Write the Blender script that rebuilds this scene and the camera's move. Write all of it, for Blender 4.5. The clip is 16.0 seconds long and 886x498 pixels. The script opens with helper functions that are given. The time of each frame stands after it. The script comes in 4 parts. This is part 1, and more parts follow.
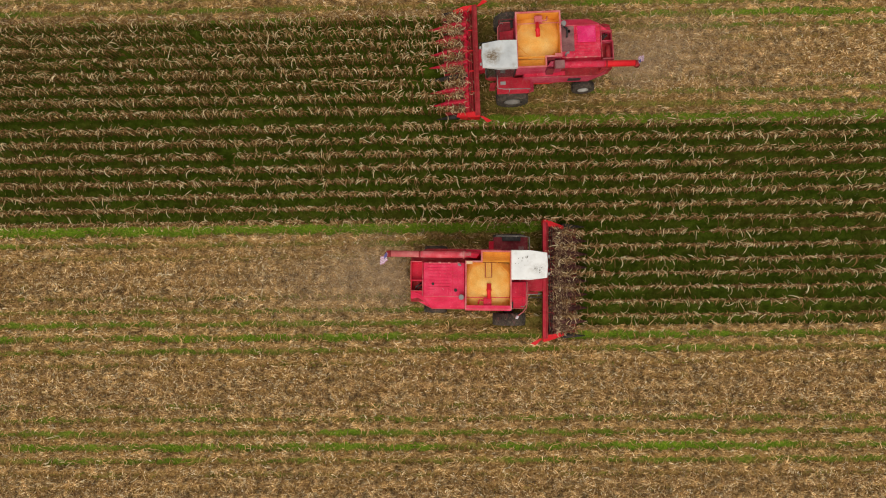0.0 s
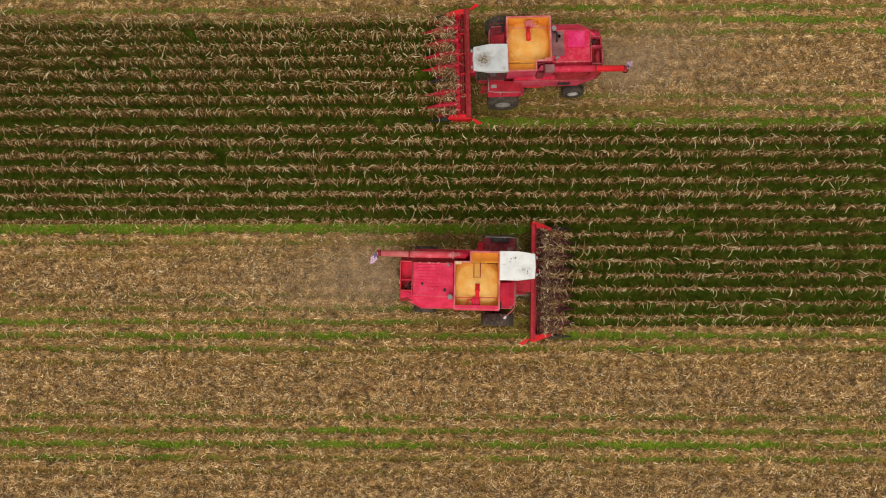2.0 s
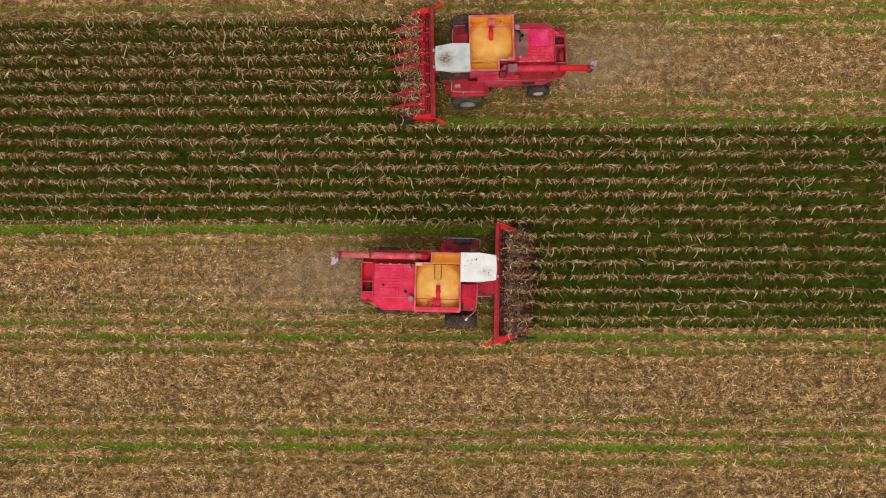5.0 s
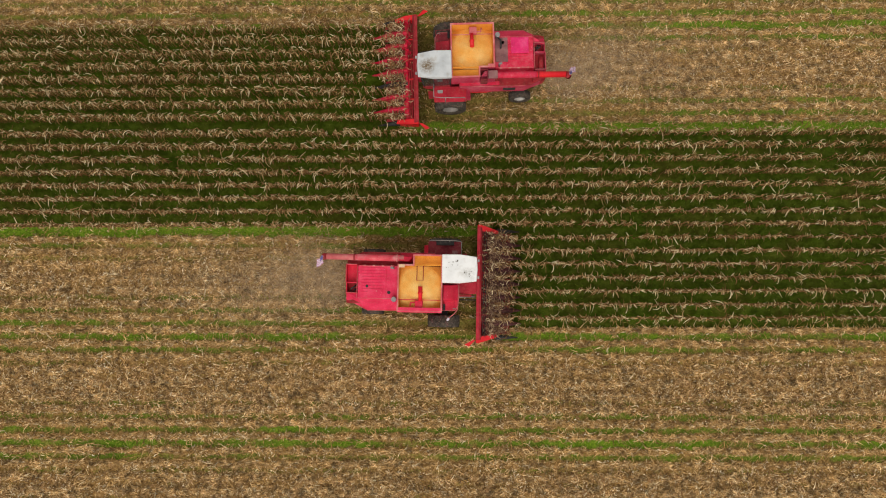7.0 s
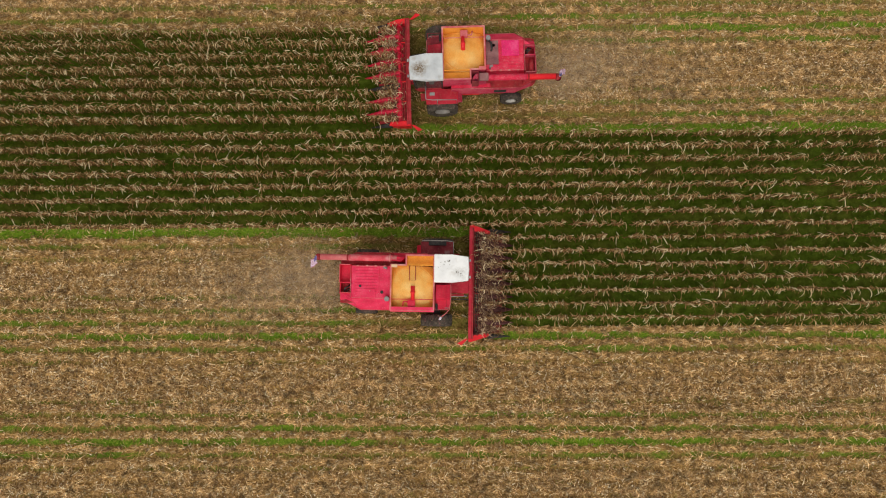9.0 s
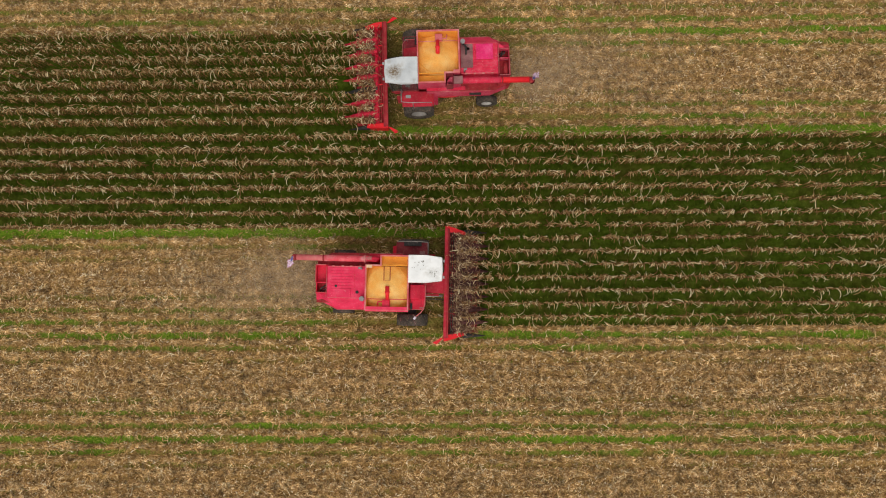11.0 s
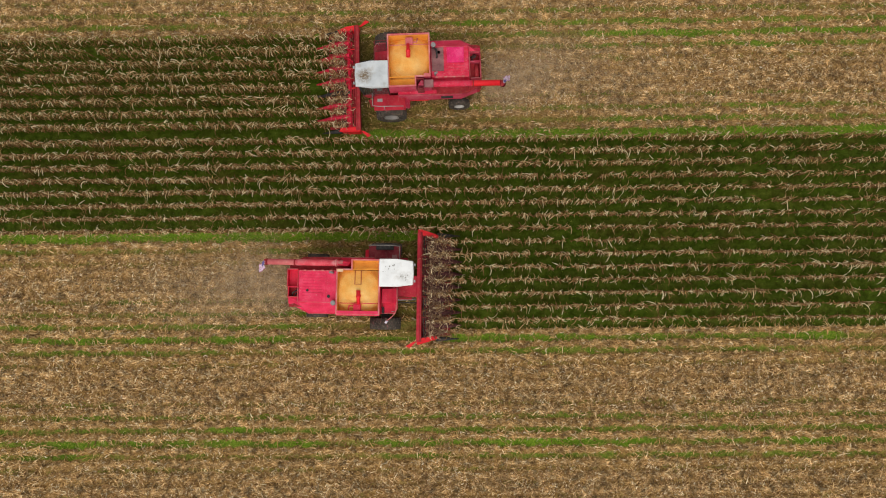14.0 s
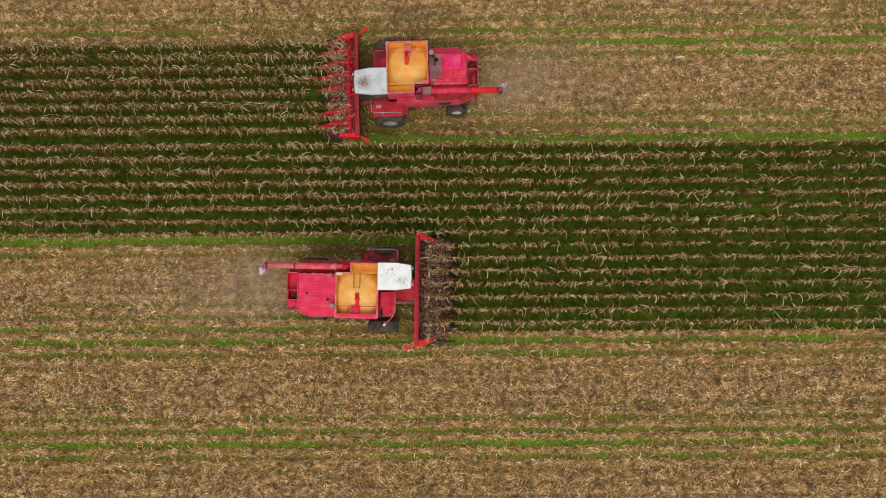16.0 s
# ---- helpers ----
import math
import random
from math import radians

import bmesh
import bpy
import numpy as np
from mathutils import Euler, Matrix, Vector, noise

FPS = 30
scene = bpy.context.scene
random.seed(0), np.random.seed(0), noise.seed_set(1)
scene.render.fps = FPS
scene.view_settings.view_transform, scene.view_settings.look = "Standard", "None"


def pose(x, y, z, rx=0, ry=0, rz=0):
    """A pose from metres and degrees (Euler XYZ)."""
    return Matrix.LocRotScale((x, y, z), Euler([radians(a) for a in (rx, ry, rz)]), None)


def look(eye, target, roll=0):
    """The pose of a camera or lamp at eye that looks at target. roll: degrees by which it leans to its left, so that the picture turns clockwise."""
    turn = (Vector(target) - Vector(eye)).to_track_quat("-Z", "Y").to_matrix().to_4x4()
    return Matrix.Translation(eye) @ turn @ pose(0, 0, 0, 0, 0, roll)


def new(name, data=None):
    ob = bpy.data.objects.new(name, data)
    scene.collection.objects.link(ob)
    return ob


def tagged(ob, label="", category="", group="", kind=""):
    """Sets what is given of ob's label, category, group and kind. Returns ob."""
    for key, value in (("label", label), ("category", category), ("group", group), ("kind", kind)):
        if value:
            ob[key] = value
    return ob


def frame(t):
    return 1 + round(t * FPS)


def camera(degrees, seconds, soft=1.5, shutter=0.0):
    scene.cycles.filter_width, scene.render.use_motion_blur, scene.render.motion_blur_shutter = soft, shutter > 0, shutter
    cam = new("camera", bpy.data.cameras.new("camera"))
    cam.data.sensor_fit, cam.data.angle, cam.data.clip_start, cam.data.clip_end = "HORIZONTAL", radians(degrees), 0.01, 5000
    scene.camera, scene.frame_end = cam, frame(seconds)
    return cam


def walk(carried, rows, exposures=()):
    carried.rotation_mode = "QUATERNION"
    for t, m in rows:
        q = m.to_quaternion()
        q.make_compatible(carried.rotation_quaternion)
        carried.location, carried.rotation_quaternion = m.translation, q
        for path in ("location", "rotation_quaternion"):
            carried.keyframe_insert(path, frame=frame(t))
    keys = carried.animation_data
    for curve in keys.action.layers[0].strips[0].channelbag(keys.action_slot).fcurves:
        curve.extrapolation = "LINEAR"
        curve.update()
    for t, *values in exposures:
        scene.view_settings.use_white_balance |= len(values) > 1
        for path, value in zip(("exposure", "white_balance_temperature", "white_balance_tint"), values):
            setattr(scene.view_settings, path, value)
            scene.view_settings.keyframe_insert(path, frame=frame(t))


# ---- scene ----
# The camera hangs about 36 m over the field and looks almost straight down, drifting beside the harvester.
cam = camera(71.1, 16.0, soft=1.1)
PATH = [
    (0.0, -0.473, -1.356, 35.265, 4.146, 1.427, -0.619),
    (0.5, -0.535, -1.423, 35.574, 4.281, 1.182, -0.376),
    (1.0, -0.504, -1.474, 35.733, 4.343, 0.997, -0.170),
    (1.5, -0.395, -1.473, 35.737, 4.355, 0.877, -0.051),
    (2.0, -0.238, -1.480, 35.646, 4.347, 0.813, -0.028),
    (2.5, -0.047, -1.457, 35.567, 4.333, 0.788, -0.035),
    (3.0, 0.178, -1.434, 35.438, 4.307, 0.781, -0.003),
    (3.5, 0.508, -1.407, 35.277, 4.264, 0.781, 0.061),
    (4.0, 0.898, -1.368, 35.142, 4.216, 0.783, 0.137),
    (6.5, 2.689, -1.108, 36.075, 3.911, 0.794, -0.150),
    (7.0, 2.749, -1.147, 36.231, 3.984, 0.810, -0.044),
    (7.5, 2.798, -1.229, 36.361, 4.060, 0.821, 0.014),
    (8.0, 2.847, -1.240, 36.475, 4.098, 0.824, -0.053),
    (8.5, 2.986, -1.260, 36.580, 4.125, 0.817, -0.153),
    (9.0, 3.170, -1.276, 36.679, 4.148, 0.806, -0.259),
    (11.5, 4.970, -1.142, 37.212, 3.984, 0.812, -0.196),
    (12.0, 5.297, -1.088, 37.149, 3.985, 0.807, -0.314),
    (12.5, 5.578, -1.067, 37.090, 3.982, 0.800, -0.437),
    (13.0, 5.817, -1.033, 37.056, 3.976, 0.788, -0.504),
    (13.5, 6.005, -0.998, 37.098, 3.969, 0.773, -0.524),
    (14.0, 6.125, -0.979, 37.175, 3.956, 0.743, -0.518),
    (14.5, 6.177, -0.933, 37.285, 3.947, 0.683, -0.508),
    (15.0, 6.147, -0.899, 37.397, 3.961, 0.585, -0.481),
    (15.5, 6.090, -0.887, 37.549, 4.006, 0.467, -0.458),
    (16.0, 6.031, -0.878, 37.791, 4.098, 0.332, -0.414),
]
walk(cam, [(t, pose(x, y, z, a, b, c)) for t, x, y, z, a, b, c in PATH], exposures=[(0.0, -0.04, 6900, 9.0), (8.0, 0.0, 6700, 9.0), (16.0, 0.04, 6450, 8.5)])

# ---- light: an overcast autumn sky, brighter from the south (-y) ----
SUN_EL, SUN_AZ = 50.0, 186.0        # degrees; azimuth clockwise from +y
world = bpy.data.worlds.new("overcast_sky")
scene.world = world
world.use_nodes = True
wn, wl = world.node_tree.nodes, world.node_tree.links
sky = wn.new("ShaderNodeTexSky")
sky.sky_type = "NISHITA"
sky.sun_disc = False
sky.sun_elevation, sky.sun_rotation = radians(SUN_EL), radians(SUN_AZ)
sky.dust_density, sky.air_density = 4.0, 1.0
wn["Background"].inputs["Strength"].default_value = 0.122
cloud = wn.new("ShaderNodeMix")                     # a cloud layer greys the blue
cloud.data_type = "RGBA"
cloud.inputs[0].default_value = 0.75
cloud.inputs[7].default_value = (5.6, 5.2, 4.6, 1)
wl.new(sky.outputs["Color"], cloud.inputs[6])
wl.new(cloud.outputs[2], wn["Background"].inputs["Color"])
sun = new("sun", bpy.data.lights.new("sun", "SUN"))
sun.data.energy, sun.data.angle, sun.data.color = 1.4, radians(45), (1.0, 0.95, 0.87)
s_el, s_az = radians(SUN_EL), radians(SUN_AZ)
sun.matrix_world = look((0, 0, 60), (-60 * math.cos(s_el) * math.sin(s_az), -60 * math.cos(s_el) * math.cos(s_az), 60 - 60 * math.sin(s_el)))


# ---- materials ----
def material(name, rough=0.6, metal=0.0):
    m = bpy.data.materials.new(name)
    m.use_nodes = True
    b = m.node_tree.nodes["Principled BSDF"]
    b.inputs["Roughness"].default_value, b.inputs["Metallic"].default_value = rough, metal
    return m, m.node_tree, b


def node(tree, kind, **inputs):
    n = tree.nodes.new(kind)
    for k, v in inputs.items():
        n.inputs[k.replace("_", " ")].default_value = v
    return n


def noise_tex(tree, scale, detail=4.0, rough=0.55, vec=None):
    n = node(tree, "ShaderNodeTexNoise", Scale=scale, Detail=detail, Roughness=rough)
    if vec is None:
        vec = tree.nodes.new("ShaderNodeTexCoord").outputs["Object"]
    tree.links.new(vec, n.inputs["Vector"])
    return n.outputs["Fac"]


def ramp(tree, fac, stops, mode="LINEAR"):
    n = tree.nodes.new("ShaderNodeValToRGB")
    n.color_ramp.interpolation = mode
    e = n.color_ramp.elements
    while len(e) < len(stops):
        e.new(0.5)
    for el, (p, c) in zip(e, stops):
        el.position, el.color = p, (*c, 1)
    tree.links.new(fac, n.inputs["Fac"])
    return n.outputs["Color"]


def mix(tree, fac, a, b, blend="MIX"):
    n = tree.nodes.new("ShaderNodeMix")
    n.data_type, n.blend_type = "RGBA", blend
    for sock, v in ((n.inputs[0], fac), (n.inputs[6], a), (n.inputs[7], b)):
        if isinstance(v, (int, float)):
            sock.default_value = v
        elif isinstance(v, tuple):
            sock.default_value = (*v, 1)
        else:
            tree.links.new(v, sock)
    return n.outputs[2]


def relief(tree, b, fac, strength, distance):
    n = node(tree, "ShaderNodeBump", Strength=strength, Distance=distance)
    tree.links.new(fac, n.inputs["Height"])
    tree.links.new(n.outputs["Normal"], b.inputs["Normal"])


def plant_material(name, stops, rough=0.75, through_light=0.25, grain=9.0, clumps=0.0):
    """Leaves: one tone for each leaf, uneven along it, letting some light through."""
    m, tree, b = material(name, rough)
    geo = tree.nodes.new("ShaderNodeNewGeometry")
    tone = ramp(tree, geo.outputs["Random Per Island"], stops)
    spots = ramp(tree, noise_tex(tree, grain, 3.0), [(0.3, (0.70, 0.66, 0.60)), (0.65, (1.05, 1.04, 1.0))])
    col = mix(tree, 1.0, tone, spots, "MULTIPLY")
    if clumps:
        patch = ramp(tree, noise_tex(tree, 2.5, 4.0, 0.65), [(0.36, (1 - clumps, 1 - clumps, 1 - clumps)), (0.62, (1 + 0.46 * clumps, 1 + 0.44 * clumps, 1 + 0.40 * clumps))])
        col = mix(tree, 1.0, col, patch, "MULTIPLY")
        wide = ramp(tree, noise_tex(tree, 0.8, 3.0, 0.6), [(0.36, (0.84, 0.82, 0.80)), (0.64, (1.12, 1.12, 1.10))])
        col = mix(tree, 1.0, col, wide, "MULTIPLY")
    tree.links.new(col, b.inputs["Base Color"])
    b.inputs["Specular IOR Level"].default_value = 0.10
    if through_light:
        tr = tree.nodes.new("ShaderNodeBsdfTranslucent")
        tree.links.new(col, tr.inputs["Color"])
        sh = tree.nodes.new("ShaderNodeMixShader")
        sh.inputs[0].default_value = through_light
        tree.links.new(b.outputs[0], sh.inputs[1])
        tree.links.new(tr.outputs[0], sh.inputs[2])
        tree.links.new(sh.outputs[0], tree.nodes["Material Output"].inputs["Surface"])
    return m


CORN_LEAF = plant_material("dry_corn_leaf", [(0.0, (0.135, 0.064, 0.028)), (0.35, (0.31, 0.175, 0.080)), (0.68, (0.56, 0.40, 0.215)), (1.0, (0.96, 0.86, 0.62))])
# shade inside each row is put into the lower leaves' rusty brown
CORN_LOW = plant_material("withered_shaded_lower_corn_leaf", [(0.0, (0.075, 0.032, 0.011)), (0.5, (0.17, 0.076, 0.026)), (1.0, (0.30, 0.165, 0.066))], through_light=0.1)
CORN_STALK = plant_material("dry_corn_stalk", [(0.0, (0.15, 0.08, 0.04)), (1.0, (0.30, 0.18, 0.09))], through_light=0)
LITTER = plant_material("corn_litter", [(0.0, (0.28, 0.165, 0.064)), (0.3, (0.48, 0.305, 0.125)), (0.6, (0.645, 0.436, 0.210)), (0.88, (0.80, 0.595, 0.335)), (1.0, (0.95, 0.84, 0.62))], through_light=0.1, grain=14.0, clumps=0.66)
CHAFF = plant_material("grey_brown_chaff", [(0.0, (0.22, 0.130, 0.062)), (0.35, (0.39, 0.238, 0.120)), (0.65, (0.59, 0.388, 0.212)), (0.88, (0.82, 0.63, 0.35)), (1.0, (0.96, 0.88, 0.65))], through_light=0.1, grain=14.0, clumps=0.62)
DUST = plant_material("airborne_chaff_dust", [(0.0, (0.42, 0.305, 0.200)), (1.0, (0.60, 0.465, 0.325))], through_light=0)
HUSK = plant_material("pale_corn_husk", [(0.0, (0.66, 0.48, 0.27)), (0.6, (0.86, 0.72, 0.49)), (1.0, (0.96, 0.90, 0.75))], through_light=0.15)
GATHERED = plant_material("gathered_corn_trash", [(0.0, (0.07, 0.034, 0.028)), (0.5, (0.20, 0.108, 0.080)), (0.82, (0.44, 0.29, 0.20)), (1.0, (0.80, 0.64, 0.46))])
GRASS = plant_material("grass_blade", [(0.0, (0.07, 0.135, 0.010)), (0.5, (0.19, 0.31, 0.024)), (0.82, (0.34, 0.43, 0.055)), (1.0, (0.60, 0.52, 0.18))], through_light=0.3)


def ground_material():
    m, tree, b = material("field_soil", 0.95)
    at = tree.nodes.new("ShaderNodeAttribute")
    at.attribute_name = "grassy"
    fine, mid, big = noise_tex(tree, 9.0, 6.0, 0.75), noise_tex(tree, 2.3, 4.0), noise_tex(tree, 0.35, 3.0)
    soil = ramp(tree, fine, [(0.3, (0.072, 0.038, 0.013)), (0.42, (0.215, 0.126, 0.048)), (0.54, (0.445, 0.282, 0.115)), (0.70, (0.71, 0.53, 0.265))])
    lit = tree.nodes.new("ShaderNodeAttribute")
    lit.attribute_name = "litter_vs_shade"
    shade_soil = ramp(tree, fine, [(0.3, (0.027, 0.050, 0.003)), (0.55, (0.046, 0.084, 0.004)), (0.8, (0.078, 0.128, 0.008))])     # shade between standing rows, put into the soil colour
    shade_soil = mix(tree, ramp(tree, noise_tex(tree, 0.55, 3.0), [(0.46, (0, 0, 0)), (0.70, (0.6, 0.6, 0.6))]), shade_soil, (0.062, 0.052, 0.009))
    soil = mix(tree, lit.outputs["Fac"], shade_soil, soil)
    soil = mix(tree, 1.0, soil, ramp(tree, big, [(0.3, (0.8, 0.78, 0.75)), (0.7, (1.1, 1.08, 1.0))]), "MULTIPLY")
    soil = mix(tree, 1.0, soil, ramp(tree, mid, [(0.35, (0.72, 0.67, 0.60)), (0.62, (1.1, 1.08, 1.02))]), "MULTIPLY")
    lush = ramp(tree, fine, [(0.25, (0.052, 0.105, 0.007)), (0.5, (0.133, 0.250, 0.018)), (0.75, (0.30, 0.44, 0.042))])
    sparse = ramp(tree, fine, [(0.25, (0.052, 0.060, 0.010)), (0.5, (0.140, 0.158, 0.030)), (0.75, (0.33, 0.32, 0.10))])      # weeds thin among straw
    thick = node(tree, "ShaderNodeMapRange", From_Min=0.50, From_Max=1.08)
    tree.links.new(at.outputs["Fac"], thick.inputs["Value"])
    green = mix(tree, thick.outputs[0], sparse, lush)
    green = mix(tree, 1.0, green, ramp(tree, big, [(0.3, (0.8, 0.8, 0.75)), (0.7, (1.15, 1.1, 1.0))]), "MULTIPLY")
    edge = node(tree, "ShaderNodeMath")
    edge.operation = "ADD"
    sub = node(tree, "ShaderNodeMath")
    sub.operation, sub.inputs[1].default_value = "MULTIPLY_ADD", 1.0
    sub.inputs[2].default_value = -0.5
    tree.links.new(mid, sub.inputs[0])
    tree.links.new(at.outputs["Fac"], edge.inputs[0])
    less = node(tree, "ShaderNodeMapRange", To_Min=0.35, To_Max=1.0)          # an even sward under the crop
    tree.links.new(lit.outputs["Fac"], less.inputs["Value"])
    scaled = node(tree, "ShaderNodeMath")
    scaled.operation = "MULTIPLY"
    tree.links.new(sub.outputs[0], scaled.inputs[0])
    tree.links.new(less.outputs[0], scaled.inputs[1])
    tree.links.new(scaled.outputs[0], edge.inputs[1])
    cut = node(tree, "ShaderNodeMapRange", From_Min=0.30, From_Max=0.78)
    tree.links.new(edge.outputs[0], cut.inputs["Value"])
    tree.links.new(mix(tree, cut.outputs[0], soil, green), b.inputs["Base Color"])
    b.inputs["Specular IOR Level"].default_value = 0.095
    relief(tree, b, fine, 0.8, 0.06)
    return m


def paint(name, dark, mid_c, faded, rough=0.45, dust=0.35, spec=0.3, chips=0.0, film=(0.36, 0.27, 0.19)):
    """Weathered machine paint: sun-faded patches, fine dirt and a film of field dust."""
    m, tree, b = material(name, rough)
    c = ramp(tree, noise_tex(tree, 1.6, 5.0), [(0.28, dark), (0.5, mid_c), (0.75, faded)])
    fine = noise_tex(tree, 23.0, 5.0, 0.7)
    c = mix(tree, 1.0, c, ramp(tree, fine, [(0.25, (0.72, 0.7, 0.68)), (0.55, (1.0, 1.0, 1.0))]), "MULTIPLY")
    specks = ramp(tree, noise_tex(tree, 7.0, 7.0, 0.75), [(0.52, (0, 0, 0)), (0.78, (dust, dust, dust))])
    c = mix(tree, specks, c, film)
    if chips:                                        # small pale flecks where paint is scuffed or straw sticks
        fleck = ramp(tree, noise_tex(tree, 17.0, 3.0, 0.6), [(0.68, (0, 0, 0)), (0.73, (chips,) * 3)])
        c = mix(tree, fleck, c, (0.78, 0.60, 0.58))
        streak = noise_tex(tree, 2.5, 6.0, 0.8)
        c = mix(tree, ramp(tree, streak, [(0.58, (0, 0, 0)), (0.72, (0.4 * chips,) * 3)]), c, (0.80, 0.26, 0.30))
    tree.links.new(c, b.inputs["Base Color"])
    b.inputs["Specular IOR Level"].default_value = spec
    r = ramp(tree, fine, [(0.3, (rough + 0.2,) * 3), (0.7, (rough,) * 3)])
    tree.links.new(r, b.inputs["Roughness"])
    relief(tree, b, noise_tex(tree, 4.0, 2.0), 0.12, 0.02)
    return m


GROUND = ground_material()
RED = paint("faded_red_paint", (0.54, 0.010, 0.040), (0.70, 0.014, 0.058), (0.80, 0.035, 0.10), dust=0.18, chips=0.55)
RED_HOOD = paint("pink_faded_red_paint", (0.64, 0.016, 0.072), (0.79, 0.026, 0.105), (0.86, 0.085, 0.18), dust=0.22, chips=0.75)
RED_DEEP = paint("dirty_dark_red_paint", (0.22, 0.012, 0.018), (0.34, 0.018, 0.028), (0.44, 0.035, 0.05), 0.6, 0.45)
RED_BRIGHT = paint("bright_red_plastic", (0.70, 0.010, 0.020), (0.80, 0.016, 0.028), (0.86, 0.03, 0.045), 0.35, 0.08)
AUGER_RED = paint("scuffed_red_auger_paint", (0.62, 0.03, 0.06), (0.76, 0.09, 0.13), (0.86, 0.40, 0.43), 0.4, 0.2, chips=1.0)
PINK = paint("chalky_pink_red_paint", (0.52, 0.06, 0.08), (0.64, 0.16, 0.17), (0.74, 0.34, 0.33), 0.6, 0.3)
ORANGE = paint("orange_tank_lining", (0.74, 0.27, 0.03), (0.84, 0.36, 0.05), (0.88, 0.43, 0.085), 0.6, 0.12)
STEEL = paint("grey_galvanised_steel", (0.20, 0.20, 0.21), (0.32, 0.32, 0.33), (0.45, 0.45, 0.45), 0.5, 0.3)
HOOD_FAR = paint("magenta_faded_red_paint", (0.62, 0.012, 0.11), (0.80, 0.022, 0.17), (0.86, 0.12, 0.30), 0.4, 0.2, chips=0.8)
RED_PINK = paint("chalky_crimson_paint", (0.42, 0.018, 0.056), (0.53, 0.034, 0.086), (0.62, 0.11, 0.17), 0.55, 0.85, chips=0.7, film=(0.44, 0.27, 0.28))
RED_SCUFFED = paint("scuffed_bright_red_paint", (0.54, 0.012, 0.046), (0.69, 0.020, 0.072), (0.78, 0.09, 0.16), 0.45, 0.55, chips=1.0, film=(0.48, 0.26, 0.27))
RED_DUSTY = paint("dust_covered_red_paint", (0.36, 0.018, 0.058), (0.46, 0.034, 0.086), (0.55, 0.10, 0.16), 0.55, 0.9, chips=0.6, film=(0.42, 0.29, 0.29))
GRILLE = paint("dusty_grey_red_grille", (0.16, 0.07, 0.08), (0.26, 0.11, 0.12), (0.36, 0.20, 0.20), 0.7, 0.5)
PLATFORM = paint("dusty_maroon_paint", (0.13, 0.012, 0.02), (0.21, 0.018, 0.03), (0.30, 0.05, 0.06), 0.65, 0.5)
SNOUT_DARK = paint("dusty_dark_maroon_poly", (0.05, 0.013, 0.016), (0.085, 0.021, 0.025), (0.15, 0.055, 0.052), 0.6, 0.45)
RED_BEAM = paint("dusty_crimson_paint", (0.34, 0.010, 0.026), (0.46, 0.014, 0.036), (0.55, 0.03, 0.06), 0.55, 0.4)
BLACK = paint("black_poly_plastic", (0.018, 0.018, 0.02), (0.03, 0.03, 0.032), (0.06, 0.058, 0.055), 0.6, 0.3)
HUB = paint("dusty_silver_hub_paint", (0.34, 0.33, 0.32), (0.46, 0.45, 0.44), (0.62, 0.61, 0.59), 0.6, 0.5)
HUB_DUSTY = paint("dust_caked_hub_paint", (0.18, 0.17, 0.165), (0.26, 0.25, 0.24), (0.37, 0.36, 0.34), 0.7, 0.6)
RUBBER = paint("dusty_tyre_rubber", (0.034, 0.030, 0.027), (0.062, 0.054, 0.047), (0.12, 0.10, 0.082), 0.9, 0.6, 0.15, chips=0.8)


def roof_material(name, stain, amount, lo, hi, patch=None):
    m, tree, b = material(name, 0.4)
    c = ramp(tree, noise_tex(tree, 2.2, 5.0), [(0.3, lo), (0.6, hi)])
    blot = ramp(tree, noise_tex(tree, 3.1, 3.0, 0.6), [(0.56, (0, 0, 0)), (0.74, (amount,) * 3)])
    c = mix(tree, blot, c, stain)
    if patch:                                        # one soft-edged grimy patch, as left by rain and birds
        (px, py, pz), size, tone, strong = patch
        place = node(tree, "ShaderNodeMapping", Scale=(1 / size[0], 1 / size[1], 0.2))
        place.vector_type = "POINT"
        place.inputs["Location"].default_value = (-px / size[0], -py / size[1], -pz * 0.2)
        tree.links.new(tree.nodes.new("ShaderNodeTexCoord").outputs["Object"], place.inputs["Vector"])
        ball = tree.nodes.new("ShaderNodeTexGradient")
        ball.gradient_type = "SPHERICAL"
        tree.links.new(place.outputs[0], ball.inputs["Vector"])
        rag = mix(tree, 1.0, ball.outputs["Color"], ramp(tree, noise_tex(tree, 11.0, 6.0, 0.7), [(0.33, (0, 0, 0)), (0.6, (strong,) * 3)]), "MULTIPLY")
        c = mix(tree, rag, c, tone)
    tree.links.new(c, b.inputs["Base Color"])
    return m


ROOF_WHITE = roof_material("white_roof_paint", (0.55, 0.54, 0.51), 0.35, (0.78, 0.81, 0.84), (0.89, 0.92, 0.95), ((-0.62, 0.52, 3.75), (0.5, 0.34), (0.42, 0.42, 0.40), 0.9))
ROOF_DIRTY = roof_material("greyish_white_roof_paint", (0.36, 0.32, 0.26), 0.5, (0.46, 0.50, 0.54), (0.60, 0.64, 0.68), ((-0.64, 0.80, 3.75), (0.52, 0.50), (0.17, 0.12, 0.07), 1.9))
STAIN = roof_material("brown_roof_stain", (0.20, 0.15, 0.09), 0.9, (0.26, 0.22, 0.16), (0.44, 0.42, 0.38))
GRIME, _t, _b = material("dark_grime", 0.9)
_b.inputs["Base Color"].default_value = (0.10, 0.085, 0.07, 1)


